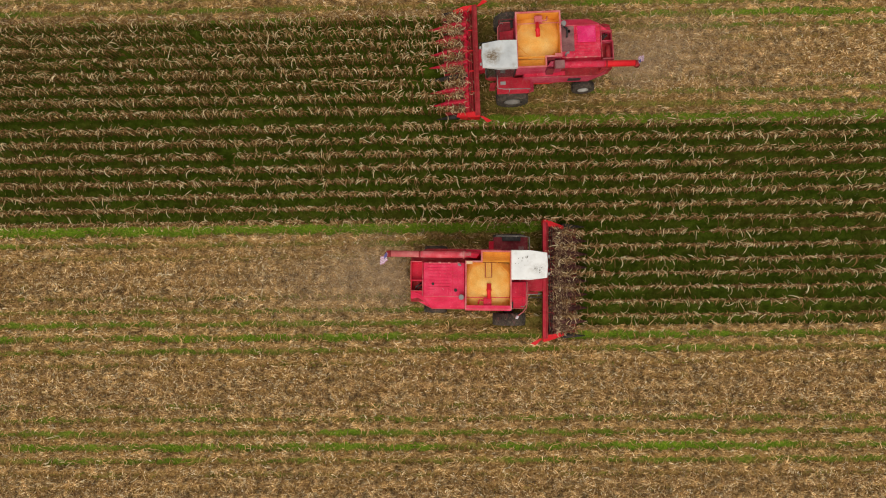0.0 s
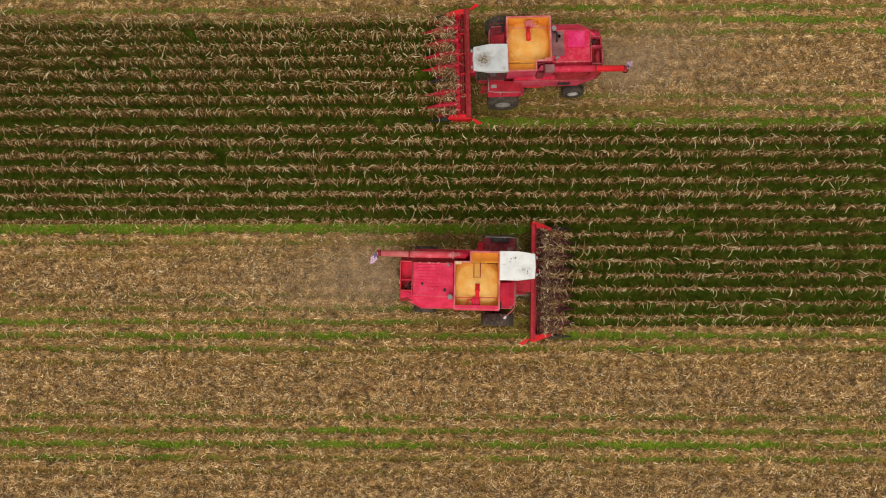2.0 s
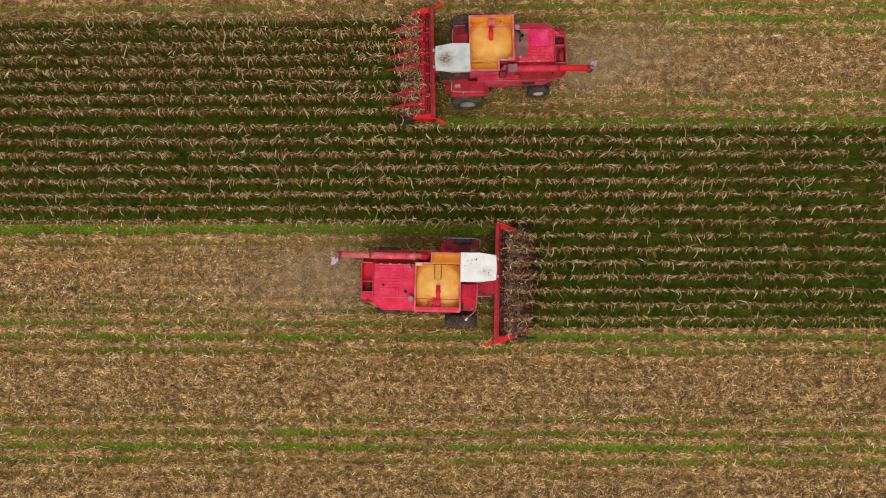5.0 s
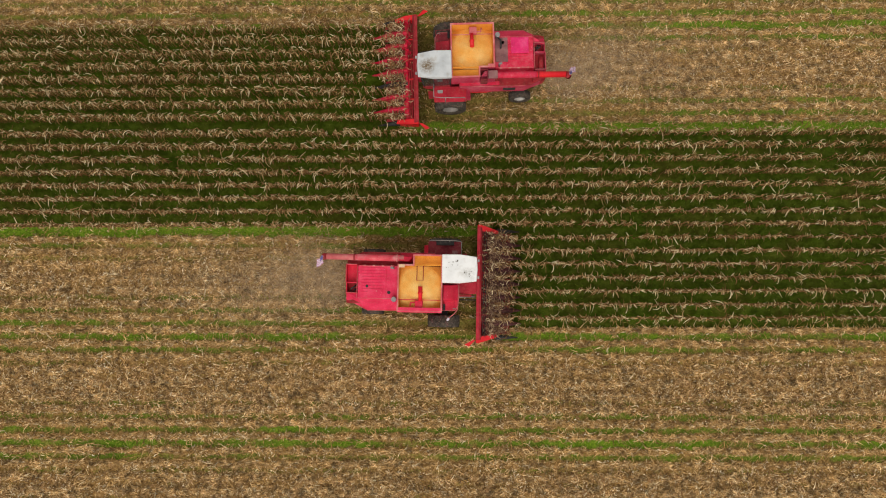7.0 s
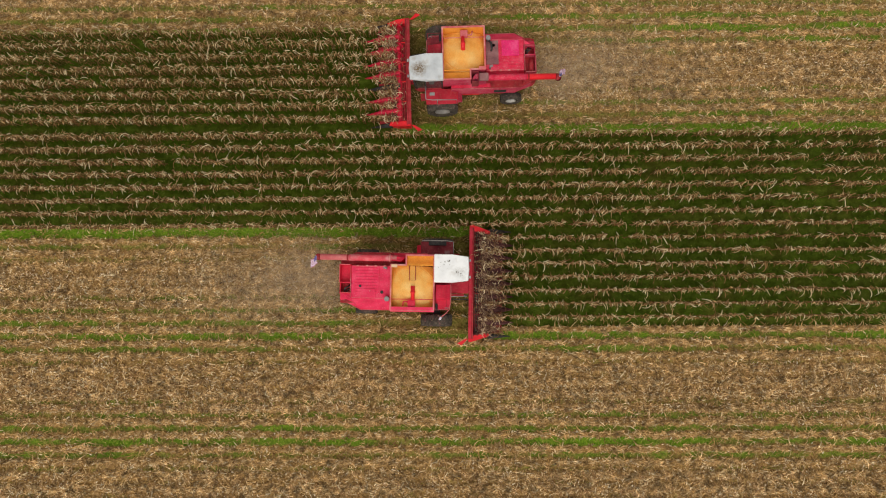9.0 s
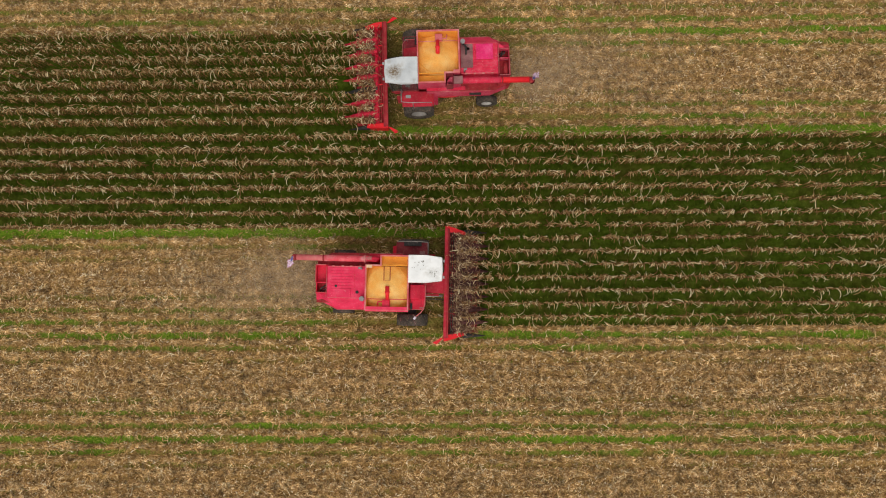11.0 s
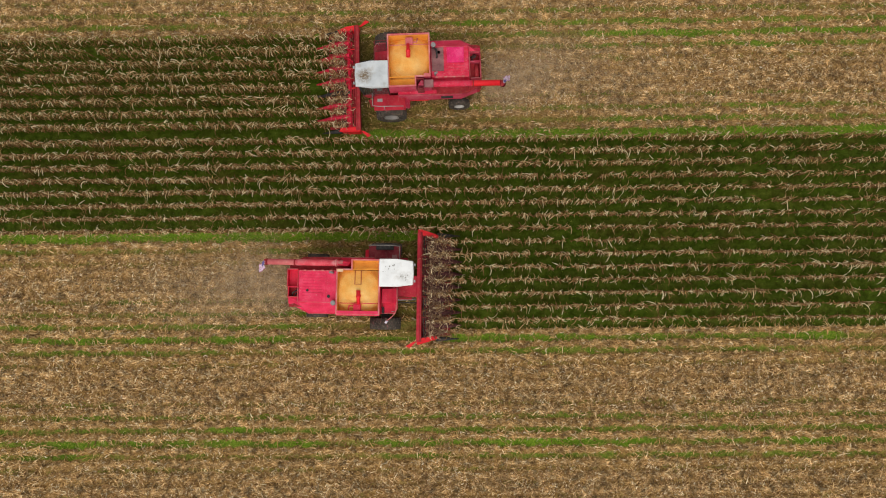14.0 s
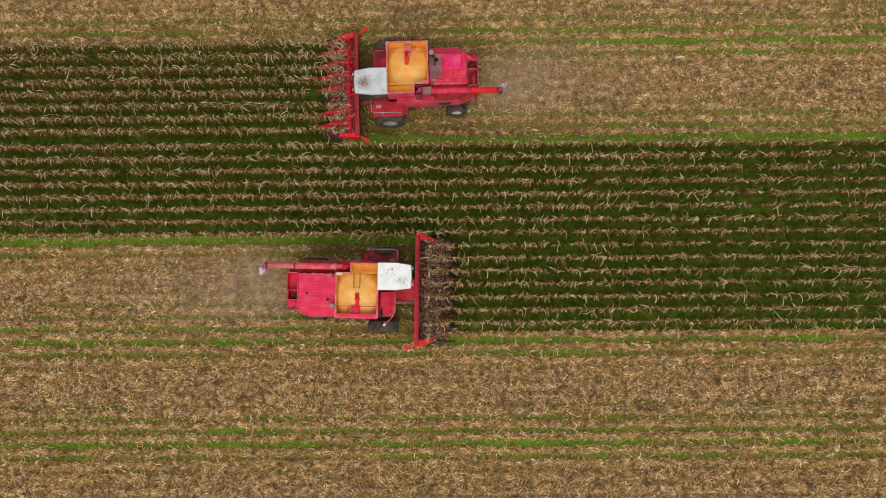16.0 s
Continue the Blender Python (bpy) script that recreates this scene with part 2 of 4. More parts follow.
def kernel_material():
    m, tree, b = material("yellow_corn_kernels", 0.5)
    v = node(tree, "ShaderNodeTexVoronoi", Scale=70.0)
    tree.links.new(tree.nodes.new("ShaderNodeTexCoord").outputs["Object"], v.inputs["Vector"])
    c = ramp(tree, noise_tex(tree, 2.0, 5.0), [(0.3, (0.97, 0.48, 0.085)), (0.55, (1.0, 0.60, 0.165)), (0.75, (1.0, 0.70, 0.28))])
    c = mix(tree, 1.0, c, ramp(tree, v.outputs["Distance"], [(0.1, (1.05, 1.05, 1.02)), (0.8, (0.76, 0.66, 0.55))]), "MULTIPLY")
    tree.links.new(c, b.inputs["Base Color"])
    relief(tree, b, v.outputs["Distance"], 0.6, -0.01)
    return m


KERNELS = kernel_material()
GLASS, _t, _b = material("tinted_cab_glass", 0.05)
_b.inputs["Base Color"].default_value = (0.30, 0.34, 0.33, 1)
_b.inputs["Transmission Weight"].default_value = 0.9
_b.inputs["IOR"].default_value = 1.45


def plain(name, c, rough=0.7):
    m, tree, b = material(name, rough)
    f = ramp(tree, noise_tex(tree, 9.0, 4.0), [(0.3, tuple(x * 0.8 for x in c)), (0.65, c)])
    tree.links.new(f, b.inputs["Base Color"])
    return m


FLAG_RED, FLAG_WHITE, FLAG_BLUE = plain("flag_red_cloth", (0.55, 0.24, 0.40)), plain("flag_white_cloth", (0.76, 0.71, 0.84)), plain("flag_blue_cloth", (0.12, 0.11, 0.32))

CREAM = plain("cream_primer", (0.82, 0.56, 0.36))


# ---- mesh tools ----
class Shape:
    """Collects solids in one bmesh."""

    def __init__(self):
        self.bm = bmesh.new()

    def hull(self, ring_a, ring_b, bevel=0.0):
        """A solid between two rings of as many corners."""
        a = [self.bm.verts.new(p) for p in ring_a]
        b = [self.bm.verts.new(p) for p in ring_b]
        n = len(a)
        faces = [self.bm.faces.new(a[::-1]), self.bm.faces.new(b)]
        faces += [self.bm.faces.new((a[i], a[(i + 1) % n], b[(i + 1) % n], b[i])) for i in range(n)]
        if bevel:
            edges = list({e for f in faces for e in f.edges})
            bmesh.ops.bevel(self.bm, geom=edges, offset=bevel, segments=2, affect="EDGES", profile=0.5)
        return self

    def box(self, x0, x1, y0, y1, z0, z1, bevel=0.02):
        q = [(x0, y0), (x1, y0), (x1, y1), (x0, y1)]
        return self.hull([(x, y, z0) for x, y in q], [(x, y, z1) for x, y in q], bevel)

    def side(self, profile, y0, y1, bevel=0.02):
        """A side outline (x, z) drawn out across from y0 to y1."""
        return self.hull([(x, y1, z) for x, z in profile], [(x, y0, z) for x, z in profile], bevel)

    def plan(self, outline, z0, z1, bevel=0.02):
        return self.hull([(x, y, z0) for x, y in outline], [(x, y, z1) for x, y in outline], bevel)

    def tube(self, points, radius, sides=12, caps=True):
        pts = [Vector(p) for p in points]
        radii = radius if isinstance(radius, (list, tuple)) else [radius] * len(pts)
        rings = []
        for i, p in enumerate(pts):
            d = (pts[min(i + 1, len(pts) - 1)] - pts[max(i - 1, 0)]).normalized()
            u = d.orthogonal().normalized() if abs(d.z) > 0.9 else d.cross(Vector((0, 0, 1))).normalized()
            v = d.cross(u)
            rings.append([self.bm.verts.new(p + radii[i] * (math.cos(2 * math.pi * k / sides) * u + math.sin(2 * math.pi * k / sides) * v)) for k in range(sides)])
        for a, b in zip(rings, rings[1:]):
            for k in range(sides):
                f = self.bm.faces.new((a[k], a[(k + 1) % sides], b[(k + 1) % sides], b[k]))
                f.smooth = True
        if caps:
            self.bm.faces.new(rings[0][::-1]), self.bm.faces.new(rings[-1])
        return self

    def lathe(self, profile, centre, sides=32):
        """Turn (radius, y) pairs round the y axis through centre; the profile is closed."""
        c = Vector(centre)
        rings = [[self.bm.verts.new(c + Vector((r * math.cos(2 * math.pi * k / sides), y, r * math.sin(2 * math.pi * k / sides)))) for k in range(sides)] for r, y in profile]
        for a, b in zip(rings, rings[1:] + rings[:1]):
            for k in range(sides):
                self.bm.faces.new((a[k], b[k], b[(k + 1) % sides], a[(k + 1) % sides])).smooth = True
        return self


def part(name, shape, mat, parent=None, label=""):
    """Link a shape as one mesh object under a thing or under a part."""
    bm = shape.bm if isinstance(shape, Shape) else shape
    bmesh.ops.recalc_face_normals(bm, faces=bm.faces)
    me = bpy.data.meshes.new(name)
    bm.to_mesh(me)
    bm.free()
    me.materials.append(mat)
    ob = new(name, me)
    ob.parent = parent
    return tagged(ob, label=label) if label else ob


def raw_mesh(name, verts, quads, mat, smooth=False):
    """One object from arrays of corners and four-sided faces."""
    me = bpy.data.meshes.new(name)
    me.vertices.add(len(verts))
    me.vertices.foreach_set("co", np.asarray(verts, np.float32).ravel())
    n = len(quads)
    me.loops.add(4 * n)
    me.polygons.add(n)
    me.loops.foreach_set("vertex_index", np.asarray(quads, np.int32).ravel())
    me.polygons.foreach_set("loop_start", np.arange(0, 4 * n, 4, dtype=np.int32))
    me.polygons.foreach_set("use_smooth", np.full(n, smooth))
    me.materials.append(mat)
    me.update(calc_edges=True)
    return new(name, me)


def ribbons(base, az, length, width, e0, e1, twist, segs, taper=0.25, curl=0.0):
    """Curved leaf blades: each starts at base, heads for az and bends from slope e0 to e1 (radians)."""
    n = len(base)
    p = np.array(base, float)
    rows = []
    for i in range(segs + 1):
        s = i / segs
        w = width * (taper + (1 - taper) * np.sin(np.pi * min(1.0, 0.28 + 0.62 * s)) if i < segs else taper * 0.5) * 0.5
        if np.isscalar(w):
            w = np.full(n, w)
        tw = twist * s
        side = np.stack([-np.sin(az) * np.cos(tw), np.cos(az) * np.cos(tw), np.sin(tw)], 1)
        rows.append((p - side * w[:, None], p + side * w[:, None]))
        e = e0 + (e1 - e0) * (s + 0.5 / segs)
        step = length / segs
        az = az + curl / segs
        p = p + np.stack([np.cos(e) * np.cos(az), np.cos(e) * np.sin(az), np.sin(e)], 1) * step[:, None]
    verts = np.stack([v for pair in rows for v in pair], 1)            # n, 2(segs+1), 3
    k = 2 * (segs + 1)
    q = np.array([[2 * i, 2 * i + 1, 2 * i + 3, 2 * i + 2] for i in range(segs)])
    quads = (np.arange(n)[:, None, None] * k + q[None]).reshape(-1, 4)
    return verts.reshape(-1, 3), quads


def prisms(base, top, r0, r1, sides=4):
    """Thin tapered stalks from base to top."""
    n = len(base)
    ang = np.arange(sides) * 2 * np.pi / sides + 0.4
    ring = np.stack([np.cos(ang), np.sin(ang), np.zeros(sides)], 1)
    a = base[:, None] + ring[None] * np.reshape(r0, (-1, 1, 1))
    b = top[:, None] + ring[None] * np.reshape(r1, (-1, 1, 1))
    verts = np.concatenate([a, b], 1)
    q = [[i, (i + 1) % sides, sides + (i + 1) % sides, sides + i] for i in range(sides)]
    if sides == 4:
        q.append([4, 5, 6, 7])
    quads = (np.arange(n)[:, None, None] * 2 * sides + np.array(q)[None]).reshape(-1, 4)
    return verts.reshape(-1, 3), quads


def joined(pieces):
    vs, qs, at = [], [], 0
    for v, q in pieces:
        vs.append(v), qs.append(q + at)
        at += len(v)
    return np.concatenate(vs), np.concatenate(qs)


# ---- the field's plan ----
ROW = 0.762                       # 30-inch rows
X0, X1 = -30.0, 37.0              # stretch of field built in detail
Y0, Y1 = -16.5, 20.5
CUT_A, CUT_B = 5.1, -0.25         # how far each harvester has cut its rows
A_AT, A_TURN = (4.17, -0.65), -1.2
B_AT, B_TURN = (0.80, 11.79), 181.2
rng = np.random.default_rng(7)


def row_y(k):
    """Rows are counted southwards; two planter passes meet between rows 7 and 8 with a wider gap."""
    return 8.09 - (k - 8) * ROW + (0.20 if k < 8 else 0.0)


def even(y):
    """y with the wider gap between planter passes taken out, so that all rows come at one step."""
    return np.interp(y, [-4000.0, row_y(8), row_y(7), 4000.0], [-4000.0, row_y(8), row_y(8) + ROW, 3999.8])


def pass_offset(y):
    """Distance north of the middle of the harvester pass that y lies in (passes of eight rows)."""
    y = even(y)
    mid = row_y(19.5)
    return (y - mid + 4 * ROW) % (8 * ROW) - 4 * ROW


def standing(x, y):
    """Where the crop still stands."""
    x, y = np.asarray(x, float), np.asarray(y, float)
    a = (y < row_y(15)) & (y > row_y(22.8)) & (x > CUT_A)
    m = (y <= row_y(7.9)) & (y >= row_y(15.06))
    b = (y > row_y(7.9)) & (y < row_y(-0.5)) & (x < CUT_B)
    return a | b | m


def fresh(x, y):
    """1 on the strip that a header has just cut and that the chopper behind has not yet covered."""
    x, y = np.asarray(x, float), np.asarray(y, float)
    a = (y < row_y(15.6)) & (y > row_y(23.4)) & (x < CUT_A) & (x > CUT_A - 8.2 + 1.2 * blotch(x, y, 0.5, 61))
    b = (y > row_y(7.4)) & (y < row_y(-0.5)) & (x > CUT_B) & (x < CUT_B + np.where(np.abs(pass_offset(y)) > 1.9, 15.0, 8.2) - 1.2 * blotch(x, y, 0.5, 61))
    return np.where(a, np.clip(1.1 - (CUT_A - x) / 10, 0.35, 1), np.where(b, np.clip(1.1 - (x - CUT_B) / 14, 0.35, 1), 0.0))


def wobble(x, seed, size=5.0):
    """A smooth random line along x, about -1 to 1."""
    r = np.random.default_rng(seed)
    k = r.uniform(0.3, 2.2, 7) * 2 * np.pi / size / 2
    return sum(np.sin(k[i] * np.asarray(x) + r.uniform(0, 6.3)) for i in range(7)) / 2.6


def blotch(x, y, size, seed):
    """Smooth random patches from 0 to 1, about size across."""
    r = np.random.default_rng(seed).random((97, 89))
    u, v = np.asarray(x, float) / size, np.asarray(y, float) / size
    i, j = np.floor(u).astype(int), np.floor(v).astype(int)
    fu, fv = u - i, v - j
    fu, fv = fu * fu * (3 - 2 * fu), fv * fv * (3 - 2 * fv)
    g = lambda a, b: r[a % 97, b % 89]
    return (g(i, j) * (1 - fu) + g(i + 1, j) * fu) * (1 - fv) + (g(i, j + 1) * (1 - fu) + g(i + 1, j + 1) * fu) * fv


def greenness(x, y):
    """0 soil or litter, 1 grown over: the grass between rows, strongest where passes meet."""
    x, y = np.asarray(x, float), np.asarray(y, float)
    ragged = y + 0.26 * (blotch(x, y, 0.45, 41) - 0.5) + 0.14 * (blotch(x, y, 0.17, 42) - 0.5)
    d = pass_offset(ragged)
    between = 0.5 - 0.5 * np.cos(2 * np.pi * ((row_y(8) - even(ragged)) / ROW))     # 1 midway between two rows
    edge = np.abs(d) / (4 * ROW)                                             # 1 where passes meet
    lane = np.round((row_y(8) - even(y)) / ROW - 0.5)
    patch = np.clip(0.5 * blotch(x, 31.0 * lane, 3.4, 43) + 0.5 * blotch(x, 17.0 * lane, 0.8, 44), 0, 1)
    patch = np.clip(0.52 + 1.15 * (patch - 0.5), 0, 1)
    strip = np.where(edge > 0.86, 0.42 + 0.85 * patch, np.where(edge > 0.62, np.where(d < 0, 0.48, 0.36) + 0.52 * patch, np.where(edge > 0.4, np.where(d < 0, 0.44, 0.20) + 0.45 * patch, np.where((d < 0) & (edge > 0.12), 0.30, 0.04) + 0.42 * patch)))
    beside = (x < CUT_A) & (even(y) < row_y(15)) & (even(y) > row_y(15.98))                # lush beside the standing rows
    cut = strip * np.clip(between * np.where(edge > 0.86, 1.9, 1.5) - 0.1, 0, 1)
    cut = cut * (1 - 0.5 * fresh(x, y))
    cut = np.where(beside, 1.1 * np.clip(4.5 * (even(ragged) - row_y(15.98)) / ROW, 0, 1), cut)
    north = (x > CUT_B + 1.5) & (even(y) > row_y(8)) & (even(y) < row_y(8) + ROW)       # and along the other side of them
    cut = np.where(north, 1.05 * np.clip(4.0 * (row_y(8) + ROW - even(ragged)) / ROW, 0, 1), cut)
    # kept low under the crop so the shade-dark soil colour shows
    full = 0.28 + 0.07 * np.clip(between * 1.4, 0, 1)
    return np.where(standing(x, y), full, cut)


def field_ground():
    """One sheet: fine in the middle, coarse out to the horizon."""
    def lines(a, b, step):
        far = [3.0, 8.0, 20.0, 60.0, 200.0, 600.0, 1600.0]
        return np.array([a - f for f in far[::-1]] + list(np.arange(a, b + step / 2, step)) + [b + f for f in far])
    xs, ys = lines(X0, X1, 0.2), lines(Y0, Y1, 0.127)
    gx, gy = np.meshgrid(xs, ys, indexing="ij")
    ridge = 0.025 * np.cos(2 * np.pi * (gy - row_y(8)) / ROW) + 0.02 * np.sin(gx * 1.7 + gy * 2.3) * np.sin(gx * 0.6 - gy * 1.1)
    inside = (gx > X0) & (gx < X1) & (gy > Y0) & (gy < Y1)
    gz = np.where(inside, ridge - 0.03, -0.03)
    nx, ny = len(xs), len(ys)
    idx = np.arange(nx * ny).reshape(nx, ny)
    quads = np.stack([idx[:-1, :-1], idx[1:, :-1], idx[1:, 1:], idx[:-1, 1:]], -1).reshape(-1, 4)
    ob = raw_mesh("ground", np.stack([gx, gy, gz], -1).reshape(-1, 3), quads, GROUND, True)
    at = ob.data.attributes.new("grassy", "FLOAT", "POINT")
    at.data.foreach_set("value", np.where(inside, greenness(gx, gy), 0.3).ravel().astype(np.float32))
    # 0 under the crop picks the shade-dark soil; fresh strips get some
    at = ob.data.attributes.new("litter_vs_shade", "FLOAT", "POINT")
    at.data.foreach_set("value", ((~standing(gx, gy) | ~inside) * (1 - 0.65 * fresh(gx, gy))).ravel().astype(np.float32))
    tagged(ob, "brown field soil with weedy green strips between crop rows", "ground", kind="structure")


field_ground()


# ---- standing corn ----
def corn_row(k, a, b):
    y = row_y(k)
    r = np.random.default_rng(100 + k)
    x = np.arange(a, b, 0.165)
    x = x + r.normal(0, 0.035, len(x))
    x = x[(r.random(len(x)) > 0.06 + 0.36 * np.clip((x - 9) / 20, 0, 1)) & (wobble(x, 300 + k, 3.0) > -1.75)]
    n = len(x)
    base = np.stack([x, y + r.normal(0, 0.025, n), np.full(n, -0.04)], 1)
    high = np.clip(r.normal(1.72, 0.14, n), 1.2, 2.1)
    lean = np.stack([r.normal(0, 0.10, n), r.normal(0, 0.035, n), high], 1)
    top = base + lean
    def foliage(count, low, high_s, size, spread, e_mean, droop, width, segs=4, south=0.5, curl=1.5):
        """Withered blades, most of them hanging to the south side where the wind has laid them."""
        m = n * count
        s = np.linspace(low, high_s, count)[None] + r.normal(0, 0.04, (n, count))
        start = base[:, None] + lean[:, None] * s[..., None]
        sway = np.repeat(-np.pi / 2 + 0.95 * wobble(x, 500 + k, 2.6), count)
        lie = r.normal(0, 0.45, m) + np.pi * np.repeat(wobble(x, 700 + k, 1.6) > 0, count)
        az = np.where(r.random(m) < south, r.normal(sway, 0.42, m), np.where(r.random(m) < 0.86, lie, r.uniform(0, 2 * np.pi, m)))
        ln = np.clip(r.lognormal(np.log(size), spread, m), 0.1, 0.78)
        e0 = np.clip(r.normal(e_mean, 0.45, m), -0.5, 1.45)
        e1 = -np.clip(r.normal(droop, 0.4, m), 0.1, 2.0)
        return ribbons(start.reshape(-1, 3), az, ln, np.clip(r.normal(width, 0.009, m), 0.016, 0.06), e0, e1, r.normal(0, 1.0, m), segs, 0.2, r.normal(0, curl, m))
    ob = raw_mesh("corn_row", *foliage(6, 0.56, 0.92, 0.285, 0.46, 0.70, 1.35, 0.036, 5, 0.2 if k == 15 else 0.52, 1.0), CORN_LEAF)
    tagged(ob, "row of standing dry tan corn ready for harvest", "corn row", "standing corn rows", "stuff")
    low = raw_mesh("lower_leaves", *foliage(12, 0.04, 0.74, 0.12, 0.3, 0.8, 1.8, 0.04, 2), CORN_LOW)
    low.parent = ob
    tagged(low, "withered brown lower leaves, darkened for shade", kind="stuff")
    stalk = raw_mesh("stalks", *prisms(base, top, np.full(n, 0.013), np.full(n, 0.006)), CORN_STALK)
    stalk.parent = ob
    tagged(stalk, kind="stuff")
    pick = r.random(n) > 0.25
    c = (base + lean * r.uniform(0.45, 0.6, (n, 1)))[pick]
    ea = r.uniform(0, 2 * np.pi, len(c))
    out = np.stack([np.cos(ea), np.sin(ea), r.uniform(-1.6, 0.3, len(c))], 1)
    mid = c + out * 0.09
    ear = joined([prisms(c, mid, np.full(len(c), 0.012), np.full(len(c), 0.03)), prisms(mid, c + out * 0.2, np.full(len(c), 0.03), np.full(len(c), 0.008))])
    ears = raw_mesh("ears", *ear, LITTER)
    ears.parent = ob
    tagged(ears, kind="stuff")


for k in range(0, 8):
    corn_row(k, X0, CUT_B)
for k in range(8, 16):
    corn_row(k, X0, X1)
for k in range(16, 23):
    corn_row(k, CUT_A, X1)


# ---- what the harvest leaves ----
def scatter(count, weight, x0=X0, x1=X1, y0=Y0, y1=Y1):
    """Random places whose density follows weight(x, y) from 0 to 1."""
    x, y = rng.uniform(x0, x1, count), rng.uniform(y0, y1, count)
    keep = rng.random(count) < weight(x, y)
    return x[keep], y[keep]


def litter_weight(x, y):
    e = np.abs(pass_offset(y)) / (4 * ROW)
    onrow = 0.5 + 0.5 * np.cos(2 * np.pi * (row_y(8) - even(y)) / ROW)
    w = np.where(e < 0.5, 0.08 + 0.58 * onrow, 0.05 + 1.25 * onrow ** 2.6) * np.clip(1 - 1.1 * np.clip(greenness(x, y) - 0.4, 0, 1), 0.12, 1)
    streak = 0.2 + 1.6 * blotch(0.1 * x, y, 0.26, 55)
    return np.where(standing(x, y), 0.0, w * streak * (0.45 + 0.9 * blotch(x, y, 0.6, 52)) * (1 - 0.92 * fresh(x, y)))


def chaff_weight(x, y):
    e = np.abs(pass_offset(y)) / (4 * ROW)
    return np.where(standing(x, y), 0.0, np.clip(1.5 - 2.1 * e, 0.04, 1) * (0.5 + 0.7 * blotch(x, y, 0.8, 51)) * (0.15 + 1.4 * blotch(0.45 * x, y, 0.3, 56)) * (0.75 + 0.45 * np.cos(2 * np.pi * (row_y(8) - even(y)) / ROW)) * (1 - 0.8 * fresh(x, y)))


def lay(name, x, y, size, mat, label, along=0.0):
    n = len(x)
    ln = np.clip(rng.lognormal(np.log(size), 0.45, n), 0.06, 0.7)
    az = rng.uniform(0, 2 * np.pi, n)
    az = np.where(rng.random(n) < along, rng.normal(0, 0.30, n) + np.pi * (rng.random(n) > 0.5), az)
    e0 = np.abs(rng.normal(0.32, 0.34, n))
    base = np.stack([x, y, rng.uniform(-0.01, 0.05, n) + 0.09 * blotch(x, y, 0.3, 56)], 1)
    v, q = ribbons(base, az, ln, np.clip(rng.normal(0.038, 0.013, n), 0.016, 0.08), e0, -e0 * rng.uniform(0.6, 1.4, n), rng.normal(0, 0.8, n), 2, 0.35, rng.normal(0, 0.6, n))
    v[:, 2] = np.maximum(v[:, 2], -0.02)
    tagged(raw_mesh(name, v, q, mat), label, "crop litter", kind="stuff")


lay("corn_litter", *scatter(700000, litter_weight), 0.25, LITTER, "tan corn leaves and broken stalks littering the stubble", 0.66)
lay("chaff", *scatter(820000, chaff_weight), 0.135, CHAFF, "grey-brown chopped chaff and pale husks spread behind the harvester", 0.1)


def husks():
    """Torn husks and bits of cob, pale among the litter."""
    x, y = scatter(130000, lambda x, y: np.where(standing(x, y) | (greenness(x, y) > 0.5) | (fresh(x, y) > 0), 0.0, 0.9 * blotch(x, y, 1.1, 53) * np.clip(2.2 * blotch(x, y, 0.28, 54) - 0.7, 0, 1)))
    n = len(x)
    base = np.stack([x, y, rng.uniform(0.02, 0.07, n)], 1)
    e0 = np.abs(rng.normal(0.4, 0.3, n))
    v, q = ribbons(base, rng.uniform(0, 2 * np.pi, n), rng.uniform(0.07, 0.22, n), rng.uniform(0.03, 0.065, n), e0, -e0, rng.normal(0, 0.6, n), 2, 0.35, rng.normal(0, 0.5, n))
    tagged(raw_mesh("corn_husks", v, q, HUSK), "pale torn corn husks scattered over the stubble", "crop litter", kind="stuff")


husks()


def stubble_row(k, a, b):
    r = np.random.default_rng(900 + k)
    x = np.arange(a, b, 0.17) + r.normal(0, 0.03, len(np.arange(a, b, 0.17)))
    x = x[r.random(len(x)) > 0.15]
    n = len(x)
    base = np.stack([x, row_y(k) + r.normal(0, 0.035, n), np.full(n, -0.04)], 1)
    top = base + np.stack([r.normal(0, 0.07, n), r.normal(0, 0.05, n), r.uniform(0.14, 0.36, n)], 1)
    ob = raw_mesh("stubble_row", *prisms(base, top, np.full(n, 0.014), np.full(n, 0.012)), LITTER)
    tagged(ob, "row of short cut corn stubble in the soil", "stubble row", "stubble rows", "stuff")


for k in list(range(-7, 0)) + list(range(23, 40)):
    stubble_row(k, X0, X1)
for k in range(0, 8):
    stubble_row(k, CUT_B, X1)
for k in range(16, 23):
    stubble_row(k, X0, CUT_A)


def grass():
    x, y = scatter(300000, lambda x, y: np.clip(greenness(x, y) * 1.2 - 0.35, 0, 1) * np.where(standing(x, y), 0.22, 1.0))
    n = len(x)
    base = np.stack([x, y, np.full(n, -0.03)], 1)
    v, q = ribbons(base, rng.uniform(0, 2 * np.pi, n), rng.uniform(0.10, 0.26, n), rng.uniform(0.012, 0.03, n), rng.uniform(0.7, 1.4, n), rng.uniform(-0.5, 0.4, n), rng.normal(0, 0.5, n), 2)
    tagged(raw_mesh("grass", v, q, GRASS), "green weeds and grass in strips between crop rows", "grass", kind="stuff")


grass()


